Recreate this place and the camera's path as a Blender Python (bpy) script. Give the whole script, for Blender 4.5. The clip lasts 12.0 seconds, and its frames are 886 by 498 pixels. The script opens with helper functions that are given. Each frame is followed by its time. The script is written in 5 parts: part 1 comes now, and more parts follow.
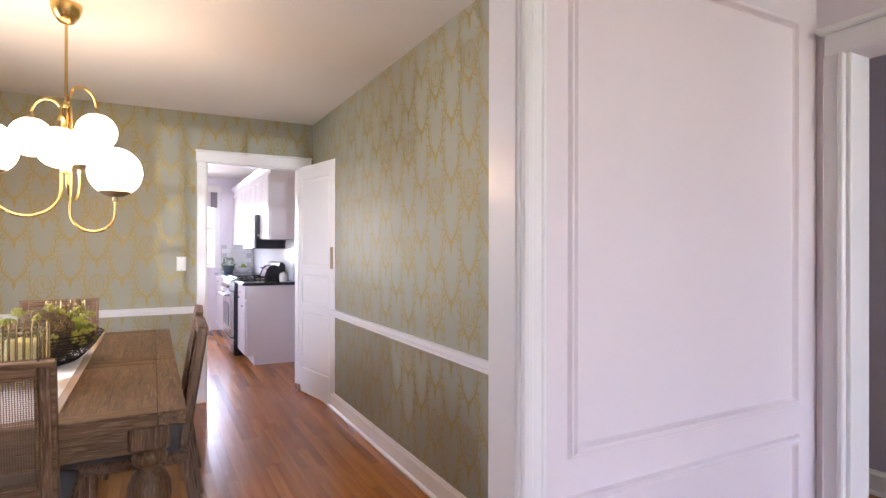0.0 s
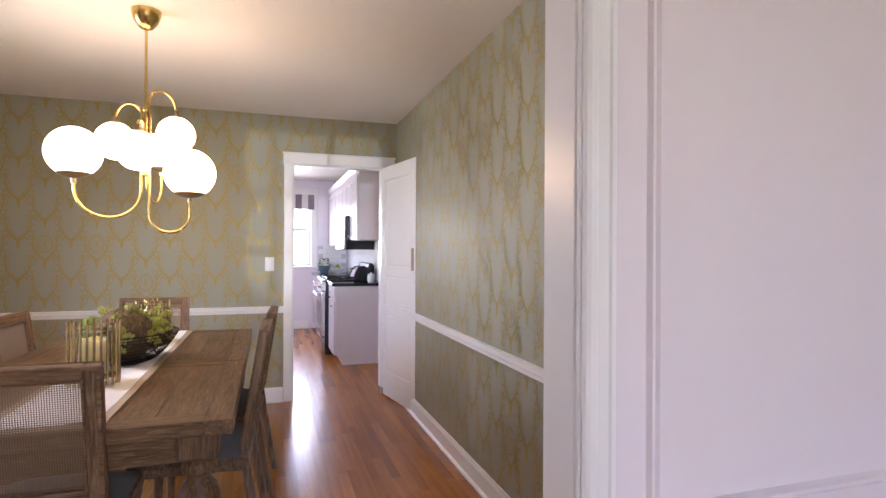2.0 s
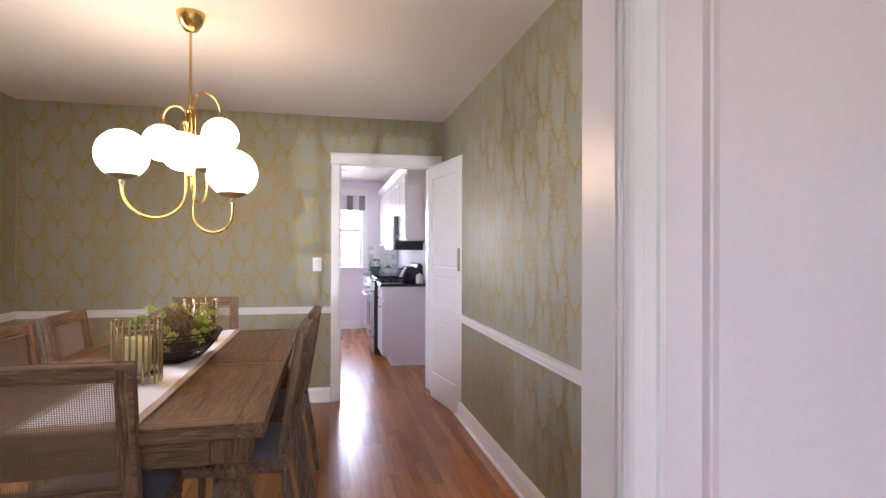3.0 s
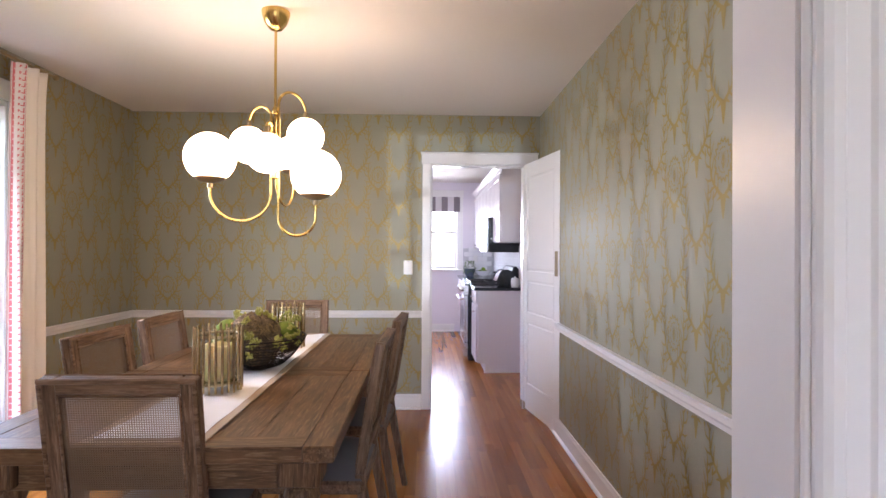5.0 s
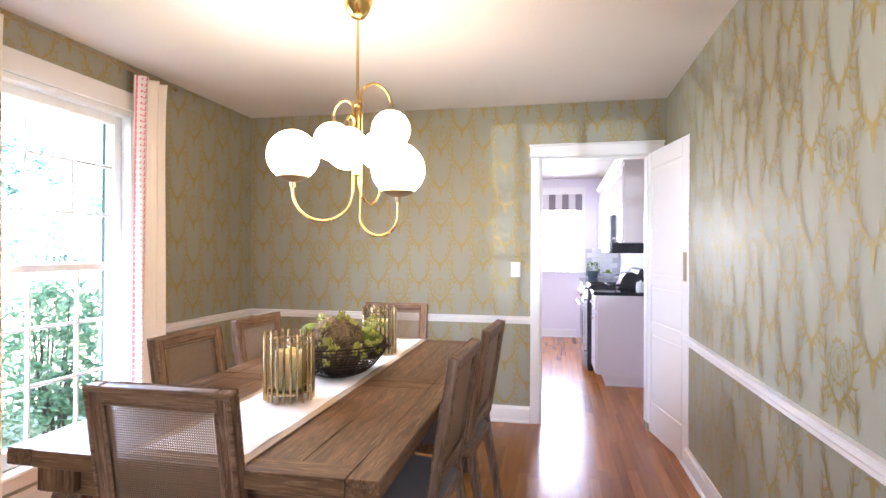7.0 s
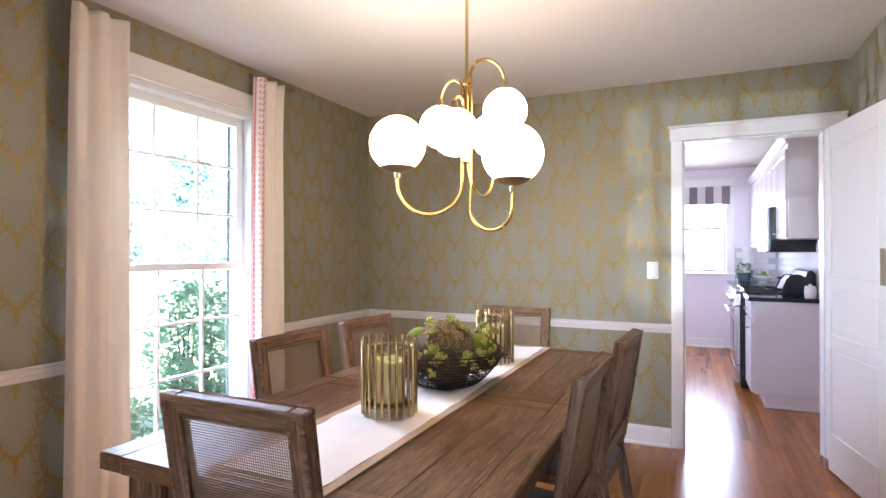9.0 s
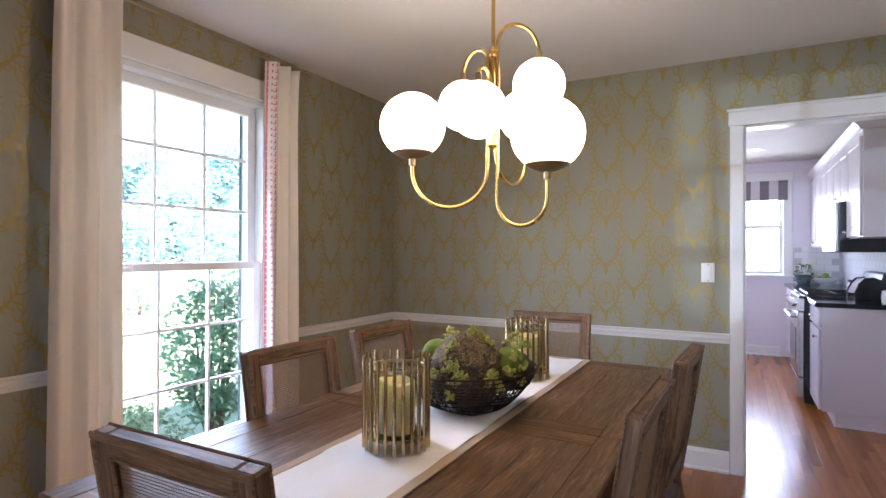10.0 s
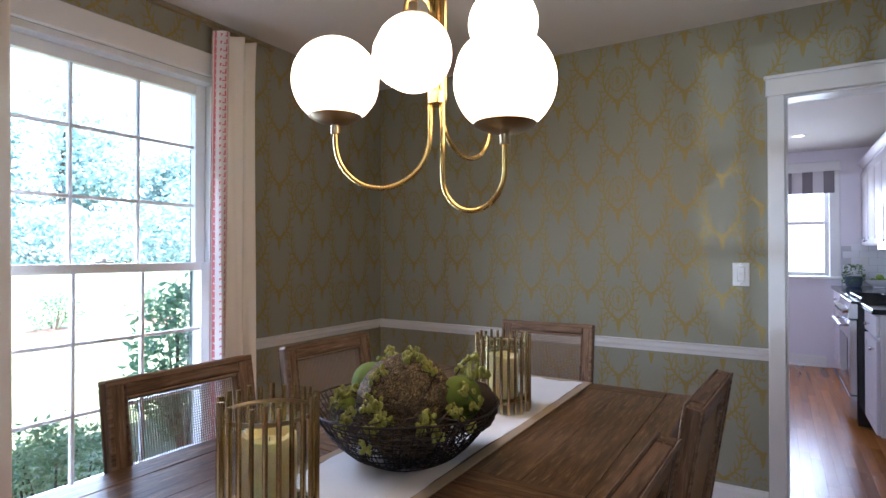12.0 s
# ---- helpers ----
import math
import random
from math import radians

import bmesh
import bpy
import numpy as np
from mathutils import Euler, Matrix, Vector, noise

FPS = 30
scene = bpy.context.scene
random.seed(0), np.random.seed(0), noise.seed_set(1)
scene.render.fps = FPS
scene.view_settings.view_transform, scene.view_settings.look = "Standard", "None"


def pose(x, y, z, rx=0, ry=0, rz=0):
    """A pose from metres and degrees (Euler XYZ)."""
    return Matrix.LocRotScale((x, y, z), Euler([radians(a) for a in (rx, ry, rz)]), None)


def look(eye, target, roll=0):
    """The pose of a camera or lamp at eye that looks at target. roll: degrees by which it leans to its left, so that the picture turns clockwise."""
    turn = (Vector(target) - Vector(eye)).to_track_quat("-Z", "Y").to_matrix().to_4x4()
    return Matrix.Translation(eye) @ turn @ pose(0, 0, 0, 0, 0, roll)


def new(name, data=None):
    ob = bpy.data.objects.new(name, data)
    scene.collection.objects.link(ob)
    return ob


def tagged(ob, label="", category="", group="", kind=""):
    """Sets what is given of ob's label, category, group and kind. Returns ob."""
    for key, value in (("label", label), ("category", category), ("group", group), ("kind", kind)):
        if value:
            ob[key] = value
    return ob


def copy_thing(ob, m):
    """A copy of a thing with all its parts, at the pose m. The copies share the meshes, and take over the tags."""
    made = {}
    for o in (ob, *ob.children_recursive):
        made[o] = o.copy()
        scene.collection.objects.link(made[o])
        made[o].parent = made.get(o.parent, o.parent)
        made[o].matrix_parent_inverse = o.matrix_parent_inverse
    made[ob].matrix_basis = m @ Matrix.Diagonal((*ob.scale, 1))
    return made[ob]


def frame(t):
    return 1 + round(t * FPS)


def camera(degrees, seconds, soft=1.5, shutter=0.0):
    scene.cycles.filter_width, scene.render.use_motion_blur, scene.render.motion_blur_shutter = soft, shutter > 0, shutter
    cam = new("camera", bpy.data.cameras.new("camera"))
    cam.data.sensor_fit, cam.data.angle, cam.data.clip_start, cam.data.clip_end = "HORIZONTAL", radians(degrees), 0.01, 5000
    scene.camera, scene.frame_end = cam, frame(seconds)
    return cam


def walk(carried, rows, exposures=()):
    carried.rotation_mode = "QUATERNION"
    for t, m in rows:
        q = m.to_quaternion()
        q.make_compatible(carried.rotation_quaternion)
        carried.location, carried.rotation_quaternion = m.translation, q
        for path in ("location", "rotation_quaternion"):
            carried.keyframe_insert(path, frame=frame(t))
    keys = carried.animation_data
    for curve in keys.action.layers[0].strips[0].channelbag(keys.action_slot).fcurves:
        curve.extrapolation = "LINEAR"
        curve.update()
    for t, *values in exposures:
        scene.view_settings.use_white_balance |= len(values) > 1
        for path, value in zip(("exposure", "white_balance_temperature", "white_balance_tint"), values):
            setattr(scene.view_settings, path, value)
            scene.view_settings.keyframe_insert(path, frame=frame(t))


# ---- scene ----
cam = camera(78.3, 12.0)
PATH = [
    (0, (0.187, -0.002, 1.293), (1.129, 1.762, 1.295), 0.1),
    (0.5, (0.223, 0.033, 1.295), (1.069, 1.845, 1.298), 0.2),
    (1, (0.286, 0.073, 1.297), (1.05, 1.921, 1.301), 0.2),
    (1.5, (0.349, 0.123, 1.296), (1.036, 2.001, 1.301), 0.3),
    (2, (0.397, 0.162, 1.296), (1.005, 2.067, 1.301), 0.3),
    (2.5, (0.439, 0.207, 1.295), (0.959, 2.138, 1.301), 0.3),
    (3, (0.478, 0.247, 1.29), (0.896, 2.203, 1.297), 0.2),
    (5, (0.546, 0.481, 1.304), (0.609, 2.48, 1.314), 0.3),
    (5.5, (0.563, 0.564, 1.301), (0.524, 2.564, 1.311), 0.3),
    (6, (0.601, 0.632, 1.303), (0.467, 2.628, 1.313), 0.3),
    (6.5, (0.655, 0.714, 1.302), (0.394, 2.697, 1.313), 0.3),
    (7, (0.699, 0.776, 1.307), (0.295, 2.735, 1.317), 0.3),
    (7.5, (0.735, 0.818, 1.3), (0.203, 2.745, 1.311), 0.3),
    (9.5, (0.595, 1.221, 1.287), (-0.308, 3.006, 1.301), 0.1),
    (10, (0.557, 1.388, 1.288), (-0.396, 3.146, 1.3), 0.2),
    (10.5, (0.562, 1.538, 1.281), (-0.439, 3.27, 1.294), 0.1),
    (11, (0.559, 1.663, 1.274), (-0.474, 3.375, 1.289), 0.1),
    (11.5, (0.541, 1.824, 1.277), (-0.504, 3.529, 1.295), 0.0),
    (12, (0.552, 1.933, 1.273), (-0.494, 3.637, 1.291), -0.0),
]
EXPOSURES = [(0.0, 4.12, 6450, 26), (1.0, 3.92, 6430, 26), (3.0, 3.85, 6400, 27), (5.0, 3.9, 6250, 26), (6.0, 4.1, 6200, 26), (7.0, 4.55, 6100, 24), (7.7, 4.7, 6050, 24), (9.4, 3.9, 5950, 24),
             (10.2, 3.50, 5800, 22), (11.0, 3.13, 5650, 21), (11.5, 2.93, 5600, 20), (12.0, 3.06, 5600, 20)]
walk(cam, [(t, look(eye, target, roll)) for t, eye, target, roll in PATH], EXPOSURES)

# ---------------------------------------------------------------- light
world = bpy.data.worlds.new("sky")
scene.world = world
world.use_nodes = True
wn, wl = world.node_tree.nodes, world.node_tree.links
wn.clear()
sky = wn.new("ShaderNodeTexSky")
sky.sky_type, sky.sun_disc = "NISHITA", False
sky.sun_elevation, sky.sun_rotation = radians(52), radians(110)
bg = wn.new("ShaderNodeBackground")
bg.inputs["Strength"].default_value = 0.15
wo = wn.new("ShaderNodeOutputWorld")
wl.new(sky.outputs[0], bg.inputs["Color"])
wl.new(bg.outputs[0], wo.inputs["Surface"])

sun = new("sun", bpy.data.lights.new("sun", "SUN"))
sun.data.energy, sun.data.angle, sun.data.color = 5.0, radians(0.5), (1.0, 0.95, 0.88)
sun.matrix_world = look((0, 0, 0), (-0.62, 0.22, -0.85))


def window_light(name, m, w, h, watts, colour):
    """An area lamp of daylight, in a window's opening or loose in a room."""
    ob = new(name, bpy.data.lights.new(name, "AREA"))
    ob.data.shape, ob.data.size, ob.data.size_y = "RECTANGLE", w, h
    ob.data.energy, ob.data.color = watts, colour
    ob.data.spread = radians(140)
    ob.matrix_world = m
    return ob


DAY = (0.82, 0.9, 1.0)
window_light("kitchen_window_light", look((0.65, 9.5, 1.5), (0.65, 5.0, 0.9)), 0.8, 1.0, 2.6, DAY)
window_light("dining_window_light", look((-2.03, 3.145, 1.2), (0.0, 3.0, 0.35)), 0.8, 1.55, 4.5, (0.74, 0.87, 1.0))
# added fill to brighten the kitchen; its west window is assumed, never seen
window_light("kitchen_side_fill", look((-1.44, 5.85, 1.5), (0.5, 9.4, 1.1)), 0.85, 1.15, 2.6, (0.86, 0.88, 1.0))
# front window is unseen, assumed from the daylight on the foyer walls
window_light("foyer_window_light", look((1.15, -2.93, 1.4), (1.0, 3.0, 1.2)), 1.3, 1.5, 0.82, DAY)
# added fill with no window: set loose in the side room to lift its wall
window_light("side_room_fill", look((3.0, -1.9, 1.4), (3.0, 3.0, 1.2)), 0.9, 1.2, 0.8, DAY)
GLOBE_GLOW = 0.94
# added spot lamp, source unseen, that throws the paned patch on the north wall
patch_spot = new("wall_patch_spot", bpy.data.lights.new("wall_patch_spot", "SPOT"))
patch_spot.data.energy, patch_spot.data.color = 180.0, (0.70, 0.88, 1.0)
patch_spot.data.spot_size, patch_spot.data.spot_blend, patch_spot.data.shadow_soft_size = radians(6.2), 0.06, 0.05
patch_spot.matrix_world = look((-1.0, -12.0, 1.5), (0.76, 5.0, 1.72))


# ---------------------------------------------------------------- materials
def material(name):
    m = bpy.data.materials.new(name)
    m.use_nodes = True
    return m, m.node_tree.nodes, m.node_tree.links, m.node_tree.nodes["Principled BSDF"]


def rgba(c):
    return (c[0], c[1], c[2], 1.0)


def ramp(n, l, src, stops):
    r = n.new("ShaderNodeValToRGB")
    r.color_ramp.elements[0].position, r.color_ramp.elements[0].color = stops[0][0], rgba(stops[0][1])
    r.color_ramp.elements[1].position, r.color_ramp.elements[1].color = stops[-1][0], rgba(stops[-1][1])
    for p, c in stops[1:-1]:
        e = r.color_ramp.elements.new(p)
        e.color = rgba(c)
    l.new(src, r.inputs[0])
    return r.outputs[0]


def coords(n, l, scale, kind="Object"):
    tc, mp = n.new("ShaderNodeTexCoord"), n.new("ShaderNodeMapping")
    mp.inputs["Scale"].default_value = scale
    l.new(tc.outputs[kind], mp.inputs[0])
    return mp.outputs[0]


def noise_tex(n, l, vec, scale, detail=4, rough=0.55):
    t = n.new("ShaderNodeTexNoise")
    t.inputs["Scale"].default_value, t.inputs["Detail"].default_value, t.inputs["Roughness"].default_value = scale, detail, rough
    l.new(vec, t.inputs["Vector"])
    return t.outputs["Fac"]


def mix(n, l, fac, a, b, blend="MIX"):
    m = n.new("ShaderNodeMix")
    m.data_type, m.blend_type = "RGBA", blend
    for sock, v in ((m.inputs[0], fac), (m.inputs[6], a), (m.inputs[7], b)):
        if hasattr(v, "is_linked"):
            l.new(v, sock)
        elif isinstance(v, (int, float)):
            sock.default_value = v
        else:
            sock.default_value = rgba(v)
    return m.outputs[2]


def bump(n, l, bsdf, height, strength, dist=0.002):
    b = n.new("ShaderNodeBump")
    b.inputs["Strength"].default_value, b.inputs["Distance"].default_value = strength, dist
    l.new(height, b.inputs["Height"])
    l.new(b.outputs[0], bsdf.inputs["Normal"])


def painted(name, c, rough=0.4, vary=0.05, bumps=0.08, scale=60.0):
    m, n, l, b = material(name)
    v = coords(n, l, (1, 1, 1))
    big, fine = noise_tex(n, l, v, 1.7, 3), noise_tex(n, l, v, scale, 4)
    dark = tuple(x * (1 - vary) for x in c)
    l.new(mix(n, l, big, dark, c), b.inputs["Base Color"])
    r = n.new("ShaderNodeMapRange")
    r.inputs[3].default_value, r.inputs[4].default_value = rough - 0.07, rough + 0.07
    l.new(fine, r.inputs[0])
    l.new(r.outputs[0], b.inputs["Roughness"])
    bump(n, l, b, fine, bumps)
    return m


def metal(name, c, rough=0.25, brushed=False):
    m, n, l, b = material(name)
    b.inputs["Metallic"].default_value = 1.0
    v = coords(n, l, (4, 4, 200) if brushed else (1, 1, 1))
    f = noise_tex(n, l, v, 30, 3)
    l.new(mix(n, l, f, tuple(x * 0.85 for x in c), c), b.inputs["Base Color"])
    r = n.new("ShaderNodeMapRange")
    r.inputs[3].default_value, r.inputs[4].default_value = rough - 0.06, rough + 0.08
    l.new(f, r.inputs[0])
    l.new(r.outputs[0], b.inputs["Roughness"])
    return m


def wood(name, stops, rough, along, grain=1.0, wear=None, relief=0.25, per_piece=0.25):
    """Grain that runs along one axis; the tone differs from piece to piece."""
    m, n, l, b = material(name)
    k = [14.0 * grain] * 3
    k["xyz".index(along)] = 0.9 * grain
    info = n.new("ShaderNodeObjectInfo")
    isle = n.new("ShaderNodeNewGeometry")
    rnd = n.new("ShaderNodeMath")
    l.new(info.outputs["Random"], rnd.inputs[0])
    l.new(isle.outputs["Random Per Island"], rnd.inputs[1])
    sh = n.new("ShaderNodeVectorMath")
    sh.operation = "MULTIPLY_ADD"
    l.new(rnd.outputs[0], sh.inputs[0])
    sh.inputs[1].default_value = (17, 29, 41)
    l.new(coords(n, l, k), sh.inputs[2])
    g1 = noise_tex(n, l, sh.outputs[0], 1.6, 7, 0.62)
    g2 = noise_tex(n, l, sh.outputs[0], 9.0, 5, 0.6)
    base = ramp(n, l, g1, stops)
    frac = n.new("ShaderNodeMath")
    frac.operation = "FRACT"
    l.new(rnd.outputs[0], frac.inputs[0])
    tone = ramp(n, l, frac.outputs[0], [(0.0, (1 - per_piece,) * 3), (1.0, (1 + per_piece * 0.5,) * 3)])
    col = mix(n, l, 1.0, base, tone, "MULTIPLY")
    if wear:
        w = ramp(n, l, g2, [(0.55, (0, 0, 0)), (0.75, (1, 1, 1))])
        big = noise_tex(n, l, coords(n, l, (1, 1, 1)), 5.0, 4)
        f = n.new("ShaderNodeMath")
        f.operation = "MULTIPLY"
        l.new(w, f.inputs[0])
        l.new(big, f.inputs[1])
        col = mix(n, l, f.outputs[0], col, wear)
        fine = [60.0] * 3
        fine["xyz".index(along)] = 5.0
        sc = ramp(n, l, noise_tex(n, l, coords(n, l, fine), 2.2, 3, 0.7), [(0.54, (0, 0, 0)), (0.66, (0.8, 0.8, 0.8))])
        f2 = n.new("ShaderNodeMath")
        f2.operation = "MULTIPLY"
        l.new(sc, f2.inputs[0])
        l.new(noise_tex(n, l, coords(n, l, (1, 1, 1)), 3.1, 3), f2.inputs[1])
        col = mix(n, l, f2.outputs[0], col, wear)
        dk = ramp(n, l, noise_tex(n, l, coords(n, l, fine), 1.1, 6, 0.7), [(0.36, (0.45, 0.42, 0.40)), (0.50, (1, 1, 1))])
        col = mix(n, l, 1.0, col, dk, "MULTIPLY")
    l.new(col, b.inputs["Base Color"])
    rr = n.new("ShaderNodeMapRange")
    rr.inputs[3].default_value, rr.inputs[4].default_value = rough - 0.06, rough + 0.1
    l.new(g2, rr.inputs[0])
    l.new(rr.outputs[0], b.inputs["Roughness"])
    b.inputs["Specular IOR Level"].default_value = 0.30 if wear else 0.5
    bump(n, l, b, g2, relief, 0.0015)
    return m


def cloth(name, c, dark, pitch=900.0, rough=0.9):
    m, n, l, b = material(name)
    v = coords(n, l, (1, 1, 1))
    w = n.new("ShaderNodeTexWave")
    w.inputs["Scale"].default_value, w.inputs["Distortion"].default_value = pitch / 6.28, 1.0
    l.new(v, w.inputs["Vector"])
    big = noise_tex(n, l, v, 6, 4)
    l.new(mix(n, l, big, dark, c), b.inputs["Base Color"])
    b.inputs["Roughness"].default_value = rough
    b.inputs["Sheen Weight"].default_value = 0.2
    bump(n, l, b, noise_tex(n, l, v, 260, 3), 0.25, 0.001)
    return m


def clear_glass(name, tint=(1, 1, 1)):
    m, n, l, b = material(name)
    n.remove(b)
    tr, gl, mx = n.new("ShaderNodeBsdfTransparent"), n.new("ShaderNodeBsdfGlossy"), n.new("ShaderNodeMixShader")
    tr.inputs[0].default_value = rgba(tint)
    gl.inputs["Roughness"].default_value = 0.02
    mx.inputs[0].default_value = 0.05
    l.new(tr.outputs[0], mx.inputs[1])
    l.new(gl.outputs[0], mx.inputs[2])
    l.new(mx.outputs[0], n["Material Output"].inputs[0])
    return m


def glow(name, c, power):
    m, n, l, b = material(name)
    b.inputs["Base Color"].default_value = rgba((0.9, 0.88, 0.84))
    b.inputs["Roughness"].default_value = 0.15
    b.inputs["Emission Color"].default_value = rgba(c)
    b.inputs["Emission Strength"].default_value = power
    return m


def leafy(name, c, dark):
    """Leaves that let part of the light through."""
    m, n, l, b = material(name)
    isle = n.new("ShaderNodeNewGeometry")
    col = mix(n, l, isle.outputs["Random Per Island"], dark, c)
    l.new(col, b.inputs["Base Color"])
    b.inputs["Roughness"].default_value = 0.5
    tr, mx = n.new("ShaderNodeBsdfTranslucent"), n.new("ShaderNodeMixShader")
    l.new(col, tr.inputs[0])
    mx.inputs[0].default_value = 0.55
    l.new(b.outputs[0], mx.inputs[1])
    l.new(tr.outputs[0], mx.inputs[2])
    l.new(mx.outputs[0], n["Material Output"].inputs[0])
    return m


WHITE = painted("white_paint", (0.78, 0.76, 0.75), 0.38, 0.03, 0.05)
TRIM = painted("white_trim_gloss", (0.78, 0.77, 0.76), 0.31, 0.03, 0.02)
FOYER = painted("foyer_wall_paint", (0.76, 0.69, 0.72), 0.32, 0.03, 0.05)
CEIL = painted("ceiling_paint", (0.74, 0.70, 0.65), 0.75, 0.04, 0.2, 35)
LAVENDER = painted("lavender_grey_paint", (0.42, 0.38, 0.47), 0.55, 0.05, 0.08)
KITCHEN = painted("kitchen_wall_paint", (0.74, 0.70, 0.76), 0.5, 0.04, 0.06)
CABINET = painted("cabinet_paint", (0.72, 0.67, 0.70), 0.3, 0.03, 0.03)
PAPER = painted("wallpaper_ground", (0.322, 0.318, 0.243), 0.56, 0.08, 0.08, 220)
PAPER.node_tree.nodes["Principled BSDF"].inputs["Specular IOR Level"].default_value = 0.45
GOLDPRINT = metal("wallpaper_gold_print", (0.37, 0.285, 0.10), 0.47)
GOLDPRINT.node_tree.nodes["Principled BSDF"].inputs["Metallic"].default_value = 0.4
BRASS = metal("satin_brass", (0.72, 0.50, 0.17), 0.24)
DARKBRASS = metal("antique_brass", (0.42, 0.33, 0.20), 0.32)
PEWTER = metal("champagne_metal", (0.56, 0.43, 0.22), 0.22, True)
STEEL = metal("stainless_steel", (0.62, 0.62, 0.64), 0.22, True)
CHROME = metal("chrome", (0.8, 0.8, 0.82), 0.07)
BLACK = painted("black_enamel", (0.012, 0.012, 0.014), 0.18, 0.2, 0.02)
SLATE = painted("black_stone_worktop", (0.02, 0.022, 0.026), 0.12, 0.3, 0.03, 120)
FLOORWOOD = wood("oak_floor", [(0.2, (0.27, 0.090, 0.018)), (0.5, (0.41, 0.155, 0.034)), (0.8, (0.51, 0.215, 0.052))], 0.22, "y", 0.7, None, 0.008, 0.30)
FLOORWOOD.node_tree.nodes["Principled BSDF"].inputs["Specular IOR Level"].default_value = 0.30
TABLEWOOD = wood("reclaimed_pine", [(0.25, (0.066, 0.031, 0.013)), (0.5, (0.128, 0.066, 0.029)), (0.8, (0.195, 0.106, 0.049))], 0.38, "y", 1.3, (0.36, 0.235, 0.125), 0.45, 0.2)
TABLEWOODX = wood("reclaimed_pine_cross", [(0.25, (0.066, 0.031, 0.013)), (0.5, (0.128, 0.066, 0.029)), (0.8, (0.195, 0.106, 0.049))], 0.42, "x", 1.3, (0.36, 0.235, 0.125), 0.45, 0.2)
TABLEWOODZ = wood("reclaimed_pine_upright", [(0.25, (0.066, 0.031, 0.013)), (0.5, (0.128, 0.066, 0.029)), (0.8, (0.195, 0.106, 0.049))], 0.45, "z", 1.0, (0.36, 0.235, 0.125), 0.8, 0.15)
CHAIRWOOD = wood("weathered_oak", [(0.25, (0.078, 0.040, 0.021)), (0.5, (0.175, 0.099, 0.053)), (0.8, (0.28, 0.172, 0.098))], 0.5, "z", 1.3, (0.36, 0.25, 0.165), 0.3, 0.12)
CHAIRWOODX = wood("weathered_oak_rail", [(0.25, (0.078, 0.040, 0.021)), (0.5, (0.175, 0.099, 0.053)), (0.8, (0.28, 0.172, 0.098))], 0.5, "x", 1.3, (0.36, 0.25, 0.165), 0.3, 0.12)
CANE = painted("woven_cane", (0.24, 0.155, 0.09), 0.55, 0.25, 0.2, 300)
SEATCLOTH = cloth("grey_seat_linen", (0.15, 0.132, 0.132), (0.105, 0.093, 0.094))
CURTAIN = cloth("cream_curtain_linen", (0.92, 0.87, 0.79), (0.87, 0.82, 0.73), 1200)
cn, cl = CURTAIN.node_tree.nodes, CURTAIN.node_tree.links
ctr, cmx = cn.new("ShaderNodeBsdfTranslucent"), cn.new("ShaderNodeMixShader")
ctr.inputs[0].default_value, cmx.inputs[0].default_value = (0.90, 0.85, 0.76, 1.0), 0.12
cl.new(cn["Principled BSDF"].outputs[0], cmx.inputs[1])
cl.new(ctr.outputs[0], cmx.inputs[2])
cl.new(cmx.outputs[0], cn["Material Output"].inputs[0])
RED = cloth("coral_red_trim", (0.70, 0.20, 0.22), (0.63, 0.17, 0.19))
TRIMWHITE = cloth("white_trim_ground", (0.80, 0.74, 0.72), (0.74, 0.68, 0.66))
LINEN = cloth("ivory_runner_linen", (0.78, 0.76, 0.73), (0.70, 0.68, 0.65))
TAN = cloth("tan_braid", (0.42, 0.30, 0.17), (0.32, 0.22, 0.12), 500)
WAX = painted("ivory_wax", (0.88, 0.75, 0.42), 0.5, 0.06, 0.05)
wax = WAX.node_tree.nodes["Principled BSDF"].inputs
wax["Subsurface Weight"].default_value, wax["Subsurface Scale"].default_value = 0.6, 0.03
wax["Subsurface Radius"].default_value = (1.0, 0.75, 0.35)
GLASS = clear_glass("window_glass")
CLEAR = clear_glass("clear_glass", (0.97, 0.99, 0.98))
GLOBE = glow("lit_opal_glass", (1.0, 0.73, 0.435), GLOBE_GLOW)
SPOTGLOW = glow("lit_downlight", (1.0, 0.9, 0.75), 0.7)
PLASTIC = painted("white_plastic", (0.75, 0.74, 0.72), 0.3, 0.02, 0.02)
TILE = painted("white_glazed_tile", (0.80, 0.80, 0.82), 0.1, 0.05, 0.02)
GROUT = painted("grey_grout", (0.55, 0.55, 0.58), 0.85, 0.1, 0.2)


